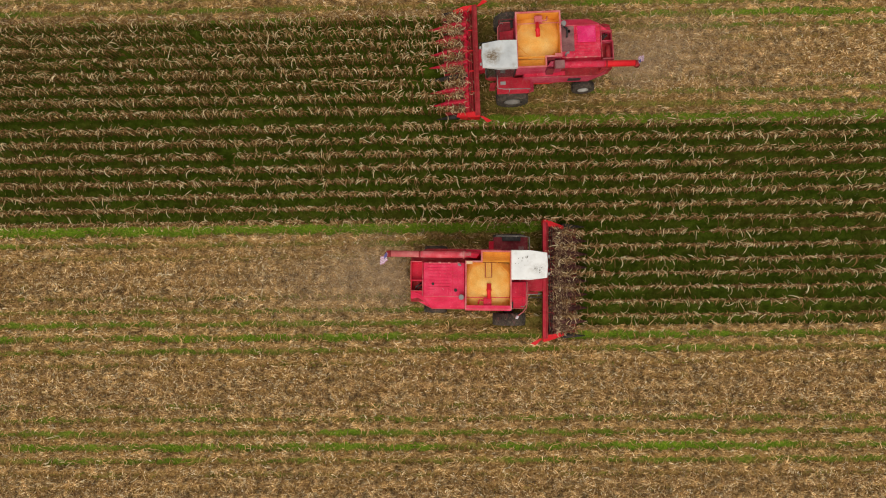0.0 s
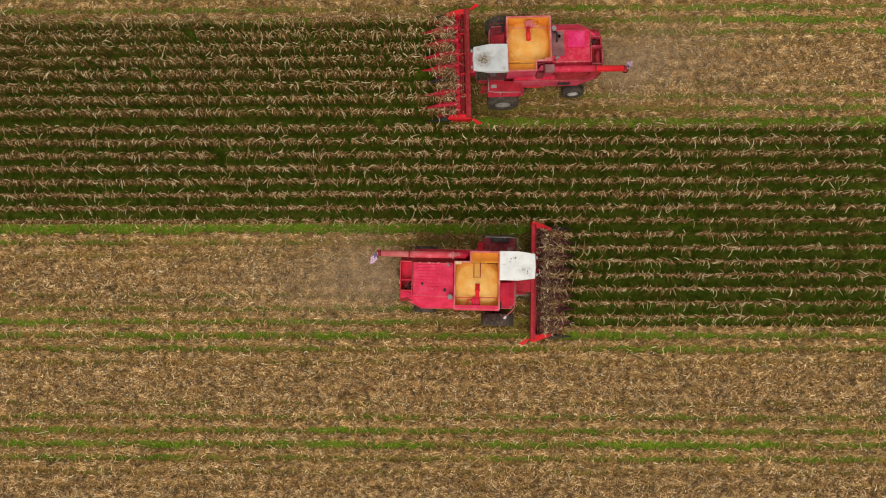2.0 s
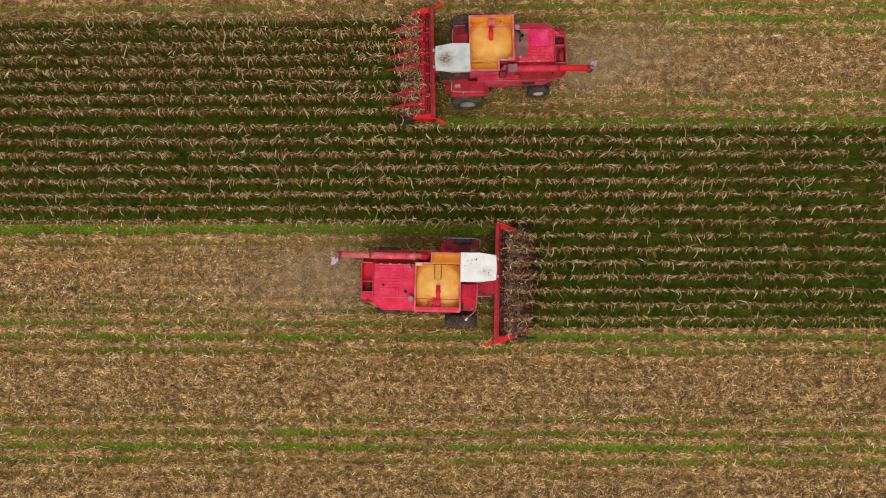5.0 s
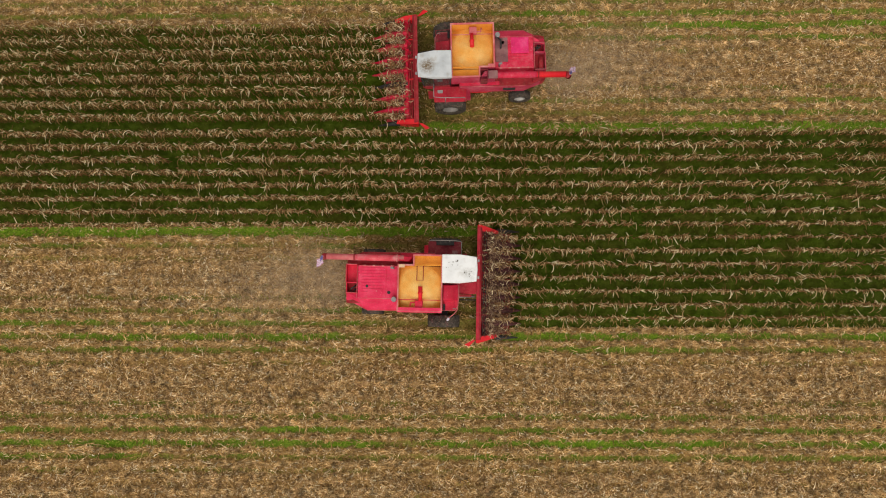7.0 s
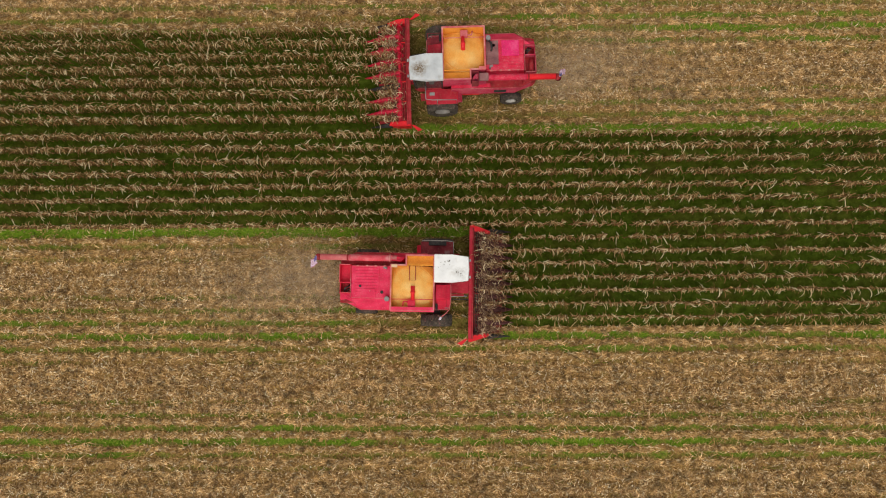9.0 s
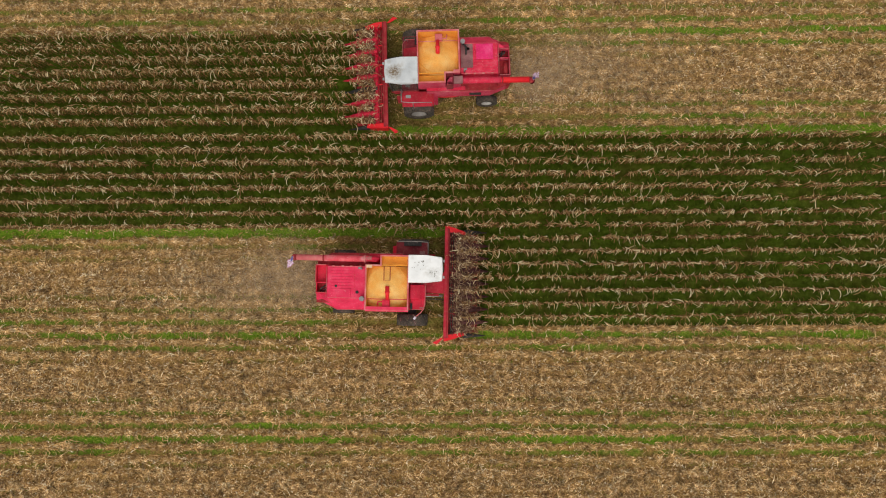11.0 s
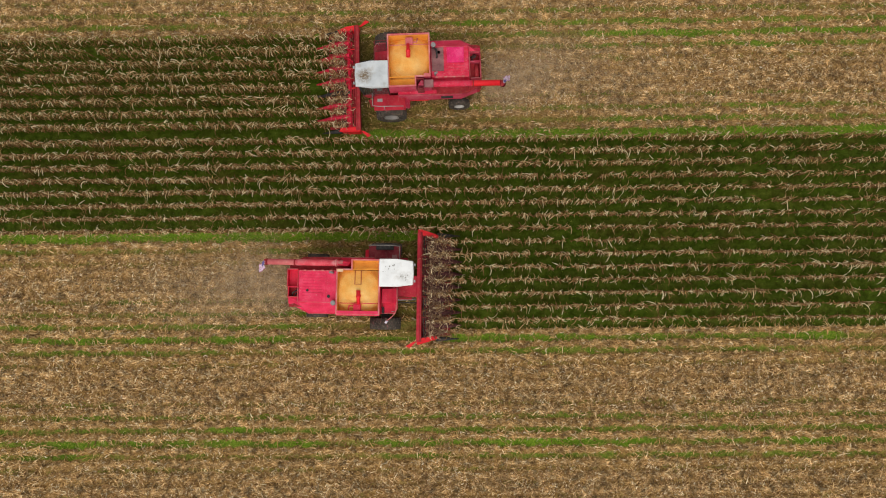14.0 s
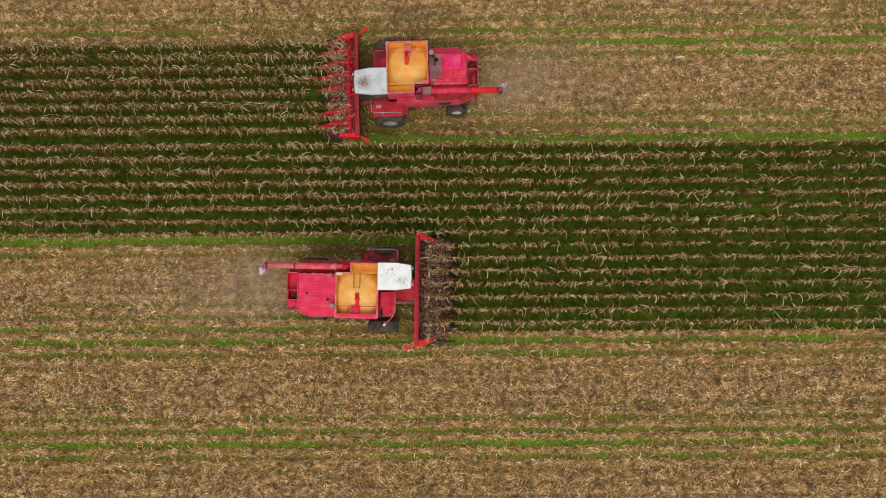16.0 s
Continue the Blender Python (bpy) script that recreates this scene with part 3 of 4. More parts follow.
# ---- combine harvesters (x forward from the back of the header, y to the left, z up) ----
def wheel(parent, name, x, y, radius, width, rim_r, lugs, hub):
    """A ribbed tractor tyre on a dished rim."""
    out = 1 if y > 0 else -1
    w = width / 2
    tyre_profile = [(rim_r, -w * 0.8), (radius * 0.86, -w), (radius * 0.95, -w * 0.8), (radius * 0.97, 0), (radius * 0.95, w * 0.8), (radius * 0.86, w), (rim_r, w * 0.8)]
    s = Shape().lathe(tyre_profile, (x, y, radius), 40)
    t = part(name, s, RUBBER, parent, "dusty black tyre with heavy lugs" if lugs else "")
    for i in range(lugs):
        for side in (-1, 1):
            a = 2 * math.pi * (i + (0.5 if side > 0 else 0)) / lugs

            def at(r, yy, turn, a=a, side=side):
                cc, ss = math.cos(a + turn), math.sin(a + turn)
                return (x + r * cc, y + side * yy, radius + r * ss)
            lean, half = 0.16, 0.045
            lo = [at(radius * 0.94, 0.02, -half), at(radius * 0.90, w * 0.96, -half + lean), at(radius * 0.90, w * 0.96, half + lean), at(radius * 0.94, 0.02, half)]
            hi = [at(radius * 1.0, 0.02, -half * 0.7), at(radius * 0.965, w * 0.98, -half * 0.7 + lean), at(radius * 0.965, w * 0.98, half * 0.7 + lean), at(radius * 1.0, 0.02, half * 0.7)]
            lug_shapes.setdefault(t.name, []).append((lo, hi))
    lug = Shape()
    for lo, hi in lug_shapes.pop(t.name, []):
        lug.hull(lo, hi)
    if lugs:
        part("tread", lug, RUBBER, t)
    rim_profile = [(0.05, out * w * 0.25), (rim_r * 0.35, out * w * 0.3), (rim_r * 0.45, out * w * 0.1), (rim_r * 0.85, out * w * 0.05), (rim_r * 0.93, out * w * 0.7), (rim_r * 1.04, out * w * 0.84), (rim_r * 1.04, -out * w * 0.7), (rim_r * 0.8, -out * w * 0.1), (0.05, -out * w * 0.1)]
    part("rim", Shape().lathe(rim_profile, (x, y, radius), 32), hub, t, "silver steel wheel rim")
    for i in range(8):
        a = math.pi * i / 4
        p = (x + rim_r * 0.27 * math.cos(a), y + out * w * 0.26, radius + rim_r * 0.27 * math.sin(a))
        part("wheel_nut", Shape().tube([p, (p[0], p[1] + out * 0.04, p[2])], 0.022, 6), STEEL, t)


lug_shapes = {}


def header(thing, snout_mat, markers, near):
    """An eight-row corn header: beam, trough, auger, pointed snouts."""
    h = part("corn_header", Shape().side([(0.02, 0.55), (0.30, 0.50), (0.27, 1.12), (0.24, 1.24), (0.05, 1.24), (0.02, 1.16)], -3.22, 3.22), RED_DEEP, thing, "wide dirty red eight-row corn header")
    part("trough", Shape().side([(0.30, 0.50), (1.02, 0.42), (1.06, 0.58), (1.0, 0.60), (0.92, 0.52), (0.32, 0.58)], -3.20, 3.20, 0), RED_DEEP, h, "dark dusty auger trough")
    part("beam_cap", Shape().box(-0.02, 0.15, -3.23, 3.23, 1.235, 1.265, 0.008), RED_BEAM if near else RED_DEEP, h, "faded red sheet cap along the header's back")
    part("top_rail", Shape().tube([(0.22, -3.2, 1.26), (0.22, 3.2, 1.26)], 0.03, 8), RED_DEEP, h)
    for x, z in ((0.38, 1.05), (0.50, 1.08)):
        part("guard_rod", Shape().tube([(x, -3.05, z), (x, 3.05, z)], 0.022, 8), BLACK if near else RED_DEEP, h, "dusty dark guard rod above the auger")
    for y in (-3.0, -1.8, -0.6, 0.6, 1.8, 3.0):
        part("rod_bracket", Shape().side([(0.24, 1.0), (0.52, 1.02), (0.54, 1.10), (0.26, 1.14)], y - 0.02, y + 0.02, 0), RED_DEEP if near else RED_BRIGHT, h)
    aug = Shape().tube([(0.66, -3.15, 0.80), (0.66, 3.15, 0.80)], 0.11, 12)
    turns, steps = 11, 14
    ring = []
    for i in range(turns * steps + 1):
        yy = -3.1 + 6.2 * i / (turns * steps)
        a = 2 * math.pi * i / steps * (1 if yy < 0 else -1)
        d = Vector((math.cos(a), 0, math.sin(a)))
        c = Vector((0.66, yy, 0.80))
        ring.append([aug.bm.verts.new(c + d * 0.11), aug.bm.verts.new(c + d * 0.25), aug.bm.verts.new(c + d * 0.25 + Vector((0, 0.012, 0))), aug.bm.verts.new(c + d * 0.11 + Vector((0, 0.012, 0)))])
    for a, b in zip(ring, ring[1:]):
        for j in range(4):
            aug.bm.faces.new((a[j], a[(j + 1) % 4], b[(j + 1) % 4], b[j]))
    part("cross_auger", aug, PLATFORM if near else RED, h, "worn dusty cross auger with spiral flighting")
    for i in range(8):
        y = (i - 3.5) * ROW
        for side in (-1, 1):
            part("deck_plate", Shape().side([(0.95, 0.56), (1.95, 0.30), (1.97, 0.35), (0.97, 0.62)], y + side * 0.17 - 0.10, y + side * 0.17 + 0.10, 0.008), RED_DEEP, h)
        part("gathering_chain", Shape().side([(0.95, 0.60), (2.0, 0.33), (2.0, 0.37), (0.95, 0.65)], y - 0.05, y - 0.02, 0), BLACK, h)
    for i in range(1, 8):
        y = (i - 4) * ROW
        hood = Shape()
        rings = [(0.62, 0.15, 0.80, 1.02), (0.95, 0.20, 0.62, 1.0), (1.45, 0.20, 0.46, 0.90), (2.0, 0.155, 0.26, 0.62), (2.42, 0.075, 0.14, 0.32)] if near else [(0.62, 0.15, 0.80, 1.02), (0.95, 0.17, 0.62, 0.92), (1.45, 0.155, 0.46, 0.80), (2.0, 0.115, 0.26, 0.60), (2.62, 0.04, 0.14, 0.28)]
        prev = None
        for x, hw, z0, z1 in rings:
            loop = [hood.bm.verts.new(p) for p in ((x, y - hw, z0), (x, y - hw * 0.75, z1 - 0.06), (x, y, z1), (x, y + hw * 0.75, z1 - 0.06), (x, y + hw, z0))]
            if prev:
                for j in range(5):
                    hood.bm.faces.new((prev[j], prev[(j + 1) % 5], loop[(j + 1) % 5], loop[j]))
            else:
                hood.bm.faces.new(loop)
            prev = loop
        hood.bm.faces.new(prev[::-1])
        dark = near or i == 5                            # one snout of the far header is a dark replacement
        s = part("snout", hood, BLACK if dark and not near else snout_mat, h, "pointed dusty maroon row divider" if near else "pointed black row divider" if dark else "pointed red row divider")
        tip = rings[-1][0] - 0.02
        part("snout_tip", Shape().tube([(tip, y, 0.21), (tip + 0.16, y, 0.16), (tip + 0.26, y, 0.12)], [0.075, 0.045, 0.012], 8), SNOUT_DARK if near else BLACK if dark else RED_BEAM, s)
    for side in (-1, 1):
        y = side * 3.16
        outer = [(0.0, 0.24), (0.12, 0.25), (0.62, 0.10), (1.22, -0.10), (1.18, -0.30)] if near else [(0.0, 0.14), (0.75, 0.12), (1.35, 0.0), (1.25, -0.22)]
        d = Shape().plan([(x, y + w * side) for x, w in [(0.0, -0.06)] + outer + [(0.45, -0.16)]][::side], 0.45, 1.18, 0.03)
        for v in d.bm.verts:
            if v.co.z > 0.8:
                v.co.z -= max(0.0, v.co.x - 0.2) * 0.33
        e = part("end_divider", d, RED_BRIGHT, h, "bright red outer crop divider")
        part("divider_point", Shape().tube([(1.15, y - 0.08 * side, 0.62), (1.8, y - 0.07 * side, 0.42), (2.5, y - 0.06 * side, 0.16)], [0.16, 0.11, 0.02], 8), BLACK, e)
        m = Shape().hull([(0.0, y + 0.06 * side, 1.0), (-0.18, y + 0.08 * side, 1.0), (-0.66, y + 0.36 * side, 0.98), (-0.40, y + 0.46 * side, 0.98)][::-side], [(0.0, y + 0.06 * side, 1.05), (-0.18, y + 0.08 * side, 1.05), (-0.66, y + 0.36 * side, 1.03), (-0.40, y + 0.46 * side, 1.03)][::-side])
        if side in markers:
            part("row_marker", m, RED_BRIGHT, e, "bright orange-red folded marker flap")


def cab(thing, roof_mat, spotted):
    c = part("cab", Shape().side([(-1.95, 1.62), (-0.55, 1.62), (-0.32, 1.95), (-0.35, 2.1), (-1.95, 2.1)], 0.02, 1.42, 0.03), RED_DEEP, thing, "operator cab with dark glass")
    for y in (0.06, 1.38):
        for x0, x1 in ((-1.9, -1.9), (-0.42, -0.30)):
            part("pillar", Shape().tube([(x0, y, 2.05), (x1, y, 3.58)], 0.045, 8), BLACK, c)
    part("windscreen", Shape().hull([(-0.36, 0.1, 2.1), (-0.33, 0.1, 2.1), (-0.24, 0.1, 3.56), (-0.27, 0.1, 3.56)], [(-0.36, 1.34, 2.1), (-0.33, 1.34, 2.1), (-0.24, 1.34, 3.56), (-0.27, 1.34, 3.56)]), GLASS, c, "tinted windscreen")
    for y in (0.05, 1.37):
        part("side_glass", Shape().side([(-1.86, 2.1), (-0.44, 2.1), (-0.36, 3.56), (-1.86, 3.56)], y - 0.01, y + 0.01, 0), GLASS, c)
    part("rear_panel", Shape().box(-1.96, -1.92, 0.05, 1.4, 2.1, 3.58, 0), RED_DEEP, c)
    part("operator_seat", Shape().box(-1.6, -1.05, 0.45, 0.98, 2.1, 2.5, 0.05).box(-1.68, -1.52, 0.45, 0.98, 2.4, 3.1, 0.05), BLACK, c, "empty black seat")
    part("steering_column", Shape().tube([(-0.72, 0.72, 2.05), (-0.82, 0.72, 2.75)], 0.04, 8).tube([(-0.82, 0.72, 2.74), (-0.83, 0.72, 2.78)], 0.2, 16), BLACK, c)
    roof = Shape().hull([(-1.99, -0.06, 3.56), (-1.0, -0.06, 3.56), (-0.10, 0.06, 3.56), (-0.06, 0.70, 3.56), (-0.10, 1.38, 3.56), (-1.0, 1.50, 3.56), (-1.99, 1.50, 3.56)],
                        [(-1.97, -0.03, 3.76), (-1.0, -0.03, 3.79), (-0.14, 0.08, 3.70), (-0.10, 0.70, 3.72), (-0.14, 1.36, 3.70), (-1.0, 1.47, 3.79), (-1.97, 1.47, 3.76)], 0.035)
    r = part("cab_roof", roof, roof_mat, c, "weathered white cab roof with dirt specks" if spotted else "greyish white cab roof with a brown stain")
    seed = random.Random(4)
    for gx, gy, k in ((-1.25, 1.05, 9), (-1.62, 0.95, 4), (-0.62, 0.55, 7)) if spotted else ():
        for _ in range(k):
            x, y, s = gx + seed.gauss(0, 0.16), gy + seed.gauss(0, 0.14), seed.uniform(0.012, 0.034)
            z = 3.785 - max(0.0, x + 1.0) * 0.09
            spot = [(x + s * math.cos(a) * seed.uniform(0.6, 1.3), y + s * math.sin(a) * seed.uniform(0.6, 1.3)) for a in (0.3, 1.5, 2.7, 4.0, 5.2)]
            part("dirt_spot", Shape().plan(spot, z, z + 0.012, 0), GRIME, r)
    if not spotted:
        for _ in range(14):
            x, y, s = -0.66 + seed.gauss(0, 0.15), 0.80 + seed.gauss(0, 0.15), seed.uniform(0.012, 0.03)
            z = 3.784 - max(0.0, x + 1.0) * 0.09
            spot = [(x + s * math.cos(a) * seed.uniform(0.5, 1.4), y + s * math.sin(a) * seed.uniform(0.5, 1.4)) for a in (0.3, 1.5, 2.7, 4.0, 5.2)]
            part("rust_stain", Shape().plan(spot, z - 0.01, z + 0.006 + seed.uniform(0, 0.004), 0), STAIN, r)
    for i in (-1, 1):
        part("work_lamp", Shape().box(-0.08, 0.02, 0.72 + i * 0.45 - 0.07, 0.72 + i * 0.45 + 0.07, 3.56, 3.66, 0.015), STEEL, c)


def combine(name, label, roof_mat, spotted, hood_mat, snout_mat, markers, tube_mat):
    thing = new(name)
    red = RED if spotted else RED_PINK
    tagged(thing, label, "combine harvester", "combine harvesters")
    thing.empty_display_size = 0.5
    header(thing, snout_mat, markers, spotted)
    cab(thing, roof_mat, spotted)
    # feeder house between header and body
    part("feeder_house", Shape().hull([(0.02, -0.62, 0.55), (0.02, 0.62, 0.55), (0.02, 0.62, 1.2), (0.02, -0.62, 1.2)][::-1], [(-2.2, -0.62, 1.25), (-2.2, 0.62, 1.25), (-2.2, 0.62, 2.05), (-2.2, -0.62, 2.05)][::-1], 0.02), RED_BEAM, thing, "sloping dusty crimson feeder house")
    part("lift_cylinder", Shape().tube([(-0.1, -0.75, 0.75), (-1.9, -0.8, 0.95)], 0.06, 10), STEEL, thing)
    # hull
    hull = part("body", Shape().side([(-1.7, 1.15), (-2.6, 0.95), (-5.6, 1.1), (-7.2, 1.55), (-7.28, 2.35), (-6.9, 2.55), (-1.9, 2.55), (-1.75, 2.3)], -1.25, 1.25, 0.03), RED_DEEP, thing, "red separator body with dusty sides")
    part("side_skirt", Shape().plan([(-7.22, -0.98), (-6.15, -1.58), (-4.36, -1.58), (-4.36, -1.2), (-7.22, -0.9)], 1.55, 2.42, 0.03), red, hull)
    part("side_skirt", Shape().plan([(-7.18, 1.05), (-7.18, 1.2), (-6.1, 1.60), (-2.4, 1.60), (-2.4, 1.2)][::-1], 1.45, 2.41, 0.03), red, hull)
    part("side_skirt", Shape().side([(-1.9, 1.5), (-4.34, 1.35), (-4.34, 2.5), (-1.9, 2.5)], -1.58, -1.24, 0.03), red, hull)
    part("belt_guard", Shape().side([(-2.6, 1.0), (-4.0, 0.95), (-4.6, 1.3), (-3.0, 1.45)], 1.26, 1.5, 0.03), RED_BRIGHT, hull, "bright red belt guard")
    part("worn_edge", Shape().tube([(-7.17, 1.19, 2.42), (-6.1, 1.60, 2.42), (-2.4, 1.60, 2.42)], 0.016, 6), PINK, hull, "edge worn to pink primer")
    if not spotted:
        part("side_stripe", Shape().plan([(-4.65, 1.36), (-2.42, 1.36), (-2.42, 1.588), (-4.65, 1.588)], 2.565, 2.585, 0.004), RED_SCUFFED, hull, "bright red strip of repainted panel")
    part("shaker_vent", Shape().box(-5.6, -4.9, 1.602, 1.622, 1.7, 2.1, 0.0), BLACK, hull)
    # sloping shield over the right flank
    part("sloping_shield", Shape().hull([(-7.28, -1.06, 2.40), (-6.1, -1.62, 2.34), (-4.36, -1.62, 2.34), (-4.36, -0.98, 2.5)][::-1], [(-7.22, -0.62, 2.78), (-6.5, -1.02, 3.02), (-4.36, -1.02, 3.04), (-4.36, -0.90, 3.04)][::-1], 0.012), RED_HOOD, thing, "sloping pinkish red side shield")
    # engine deck
    hood = part("engine_hood", Shape().hull([(-6.62, -1.0, 2.5), (-4.36, -1.0, 2.5), (-4.36, 0.86, 2.5), (-6.62, 0.86, 2.5)], [(-6.55, -0.98, 3.08), (-4.38, -0.98, 3.14), (-4.38, 0.84, 3.14), (-6.55, 0.84, 3.08)], 0.04), hood_mat, thing, "sun-faded red engine hood with pressed ribs")
    for i in range(9):
        y = -0.62 + i * 0.165
        part("pressed_rib", Shape().hull([(-6.35, y - 0.03, 3.085), (-5.1, y - 0.03, 3.115), (-5.1, y + 0.03, 3.115), (-6.35, y + 0.03, 3.085)], [(-6.30, y - 0.012, 3.106), (-5.15, y - 0.012, 3.136), (-5.15, y + 0.012, 3.136), (-6.30, y + 0.012, 3.106)]), hood_mat, hood)
    if not spotted:
        part("hood_lid", Shape().box(-6.28, -5.30, -0.90, 0.0, 3.09, 3.165, 0.02), HOOD_FAR, hood, "magenta-faded hood lid")
        part("cooling_grille", Shape().box(-5.12, -4.42, -0.9, 0.48, 3.105, 3.16, 0.01), GRILLE, hood, "dusty grey-red cooling grille")
    for y in (-0.95, 0.81):
        part("worn_edge", Shape().hull([(-6.5, y - 0.012, 3.07), (-4.42, y - 0.012, 3.13), (-4.42, y + 0.012, 3.13), (-6.5, y + 0.012, 3.07)], [(-6.5, y - 0.008, 3.092), (-4.42, y - 0.008, 3.15), (-4.42, y + 0.008, 3.15), (-6.5, y + 0.008, 3.092)]), PINK, hood, "edge worn to pink primer")
    for a, b in (((-6.60, -0.96, 3.06), (-6.60, 0.82, 3.06)), ((-7.24, -0.66, 2.92), (-6.62, -0.66, 2.92)), ((-7.23, -0.1, 2.97), (-7.23, 0.9, 2.97)), ((-7.2, 0.89, 3.0), (-6.64, 0.89, 3.0))):
        part("worn_edge", Shape().tube([a, b], 0.014, 6), PINK, hood, "edge worn to pink primer")
    part("worn_edge", Shape().tube([(-7.20, -1.06, 2.41), (-6.1, -1.62, 2.36), (-4.38, -1.62, 2.36)], 0.014, 6), PINK, hood, "edge worn to pink primer")
    part("hood_seam", Shape().box(-5.025, -5.0, -0.9, 0.8, 3.11, 3.130, 0), red, hood)
    part("inspection_lid", Shape().hull([(-6.0, -0.42, 3.09), (-5.2, -0.42, 3.11), (-5.2, -0.95, 3.11), (-6.0, -0.95, 3.09)][::-1], [(-5.98, -0.44, 3.128), (-5.22, -0.44, 3.148), (-5.22, -0.93, 3.148), (-5.98, -0.93, 3.128)][::-1], 0.006), hood_mat, hood)
    for x in (-6.2, -5.7, -5.2, -4.7):
        part("hinge", Shape().box(x - 0.07, x + 0.07, 0.78, 0.86, 3.07, 3.15, 0.008), PINK, hood)
    for x in (-6.48, -4.5):
        for y in (-0.84, -0.2, 0.45):
            part("latch", Shape().tube([(x, y, 3.08), (x, y, 3.16)], 0.022, 8), red, hood)
    part("filler_hole", Shape().tube([(-6.05, -0.3, 3.08), (-6.05, -0.3, 3.13)], 0.07, 14), BLACK, hood)
    part("filler_hole", Shape().tube([(-4.85, -0.62, 3.1), (-4.85, -0.62, 3.16)], 0.09, 14), BLACK, hood)
    part("air_cleaner", Shape().tube([(-4.55, -0.98, 2.95), (-4.55, -0.98, 3.30), (-4.55, -0.98, 3.34), (-4.55, -0.98, 3.44)], [0.11, 0.11, 0.145, 0.13], 18), STEEL, thing, "grey round air cleaner cap")
    if not spotted:
        part("intake_hose", Shape().tube([(-4.55, -0.90, 3.28), (-4.72, -0.70, 3.30), (-4.74, -0.42, 3.26), (-4.72, -0.30, 3.14)], 0.055, 10), BLACK, thing, "black rubber intake hose")
    part("exhaust_pipe", Shape().tube([(-4.62, 0.70, 3.1), (-4.62, 0.70, 3.5), (-4.72, 0.72, 3.6)], 0.06, 12), STEEL, thing)
    # open well at the tail
    well = Shape().box(-7.26, -7.20, -0.1, 0.92, 2.35, 2.95, 0.01).box(-7.2, -6.64, 0.86, 0.92, 2.35, 2.98, 0.01).box(-7.2, -6.64, -0.14, -0.08, 2.35, 2.96, 0.01).box(-7.24, -6.6, -0.72, -0.66, 2.35, 2.9, 0.01).box(-7.26, -7.2, -0.72, -0.1, 2.35, 2.7, 0.01)
    w = part("tail_well", well, red, thing, "open box at the tail above the straw chopper")
    part("well_floor", Shape().box(-7.2, -6.62, -0.08, 0.86, 2.56, 2.60, 0.01), red if spotted else RED_DEEP, w)
    if not spotted:
        part("screen_drum", Shape().tube([(-7.0, 0.1, 2.72), (-7.0, 0.8, 2.72)], 0.14, 20), RED_DEEP, w)
    part("hose_bundle", Shape().tube([(-7.0, -0.6, 2.58), (-6.95, -0.45, 2.8), (-6.8, -0.35, 2.78), (-6.7, -0.25, 2.58)], 0.045, 8).tube([(-6.9, -0.65, 2.58), (-6.8, -0.5, 2.7), (-6.68, -0.45, 2.58)], 0.04, 8), BLACK, w)
    part("straw_chopper", Shape().side([(-7.0, 1.05), (-7.20, 0.9), (-7.30, 1.1), (-7.26, 1.5), (-7.0, 1.5)], -0.95, 0.95, 0.02), RED_DEEP, thing, "dark red straw chopper hood")
    # left gangway under the unloading auger
    part("auger_trough", Shape().plan([(-7.15, 0.95), (-4.3, 0.95), (-4.3, 1.60), (-6.4, 1.60), (-7.15, 1.25)], 2.42, 2.56, 0.015), RED_DEEP, thing)
    # grain tank: four walls, a side bay and a folded rim
    T0, T1, L, R = -4.34, -1.96, 0.90, -1.58
    def wall_set(z0, z1, t, grow):
        o = [(T0 - grow, R - grow), (T1 + grow, R - grow), (T1 + grow, 1.44 + grow), (-3.52 - grow, 1.44 + grow), (-3.52 - grow, L + grow), (T0 - grow, L + grow)]
        i = [(T0 + t, R + t), (T1 - t, R + t), (T1 - t, 1.44 - t), (-3.52 + t, 1.44 - t), (-3.52 + t, L - t), (T0 + t, L - t)]
        s = Shape()
        va = [[s.bm.verts.new((x, y, z)) for x, y in ring] for ring, z in ((o, z0), (o, z1), (i, z1), (i, z0))]
        for a, b in zip(va, va[1:] + va[:1]):
            for k in range(6):
                s.bm.faces.new((a[k], a[(k + 1) % 6], b[(k + 1) % 6], b[k]))
        return s
    tank = part("grain_tank", wall_set(2.5, 3.56, 0.05, 0.0), red, thing, "open red grain tank with pale pink rim")
    part("tank_rim", wall_set(3.56, 3.62, 0.06, 0.02), PINK, tank, "chalky pink folded rim")
    part("tank_lining", wall_set(2.62, 3.55, 0.062, -0.051), ORANGE, tank, "orange tank lining")
    part("divider_bar", Shape().box(-3.46, -2.02, 0.85, 0.90, 3.42, 3.54, 0.01), ORANGE, tank)
    part("tank_floor", Shape().box(T0 + 0.06, T1 - 0.06, R + 0.06, L - 0.06, 2.58, 2.64, 0), ORANGE, tank)
    part("bay_floor", Shape().box(-3.46, -2.02, 0.90, 1.38, 3.14, 3.20, 0), ORANGE, tank)
    if spotted:
        part("tank_ledge", Shape().box(T0 + 0.04, T1 - 0.04, R + 0.02, R + 0.19, 3.622, 3.645, 0.006), RED_HOOD, tank, "wide folded red ledge of the tank wall")
    part("corner_plate", Shape().box(-4.30, -3.98, 0.74, 0.90, 3.60, 3.635, 0.005), CREAM if spotted else PINK, tank, "pale patched corner plate")
    part("cross_brace", Shape().tube([(T0 + 0.05, -0.98, 3.50), (T1 - 0.05, -0.98, 3.50)], 0.022, 8), RED if spotted else PINK, tank)
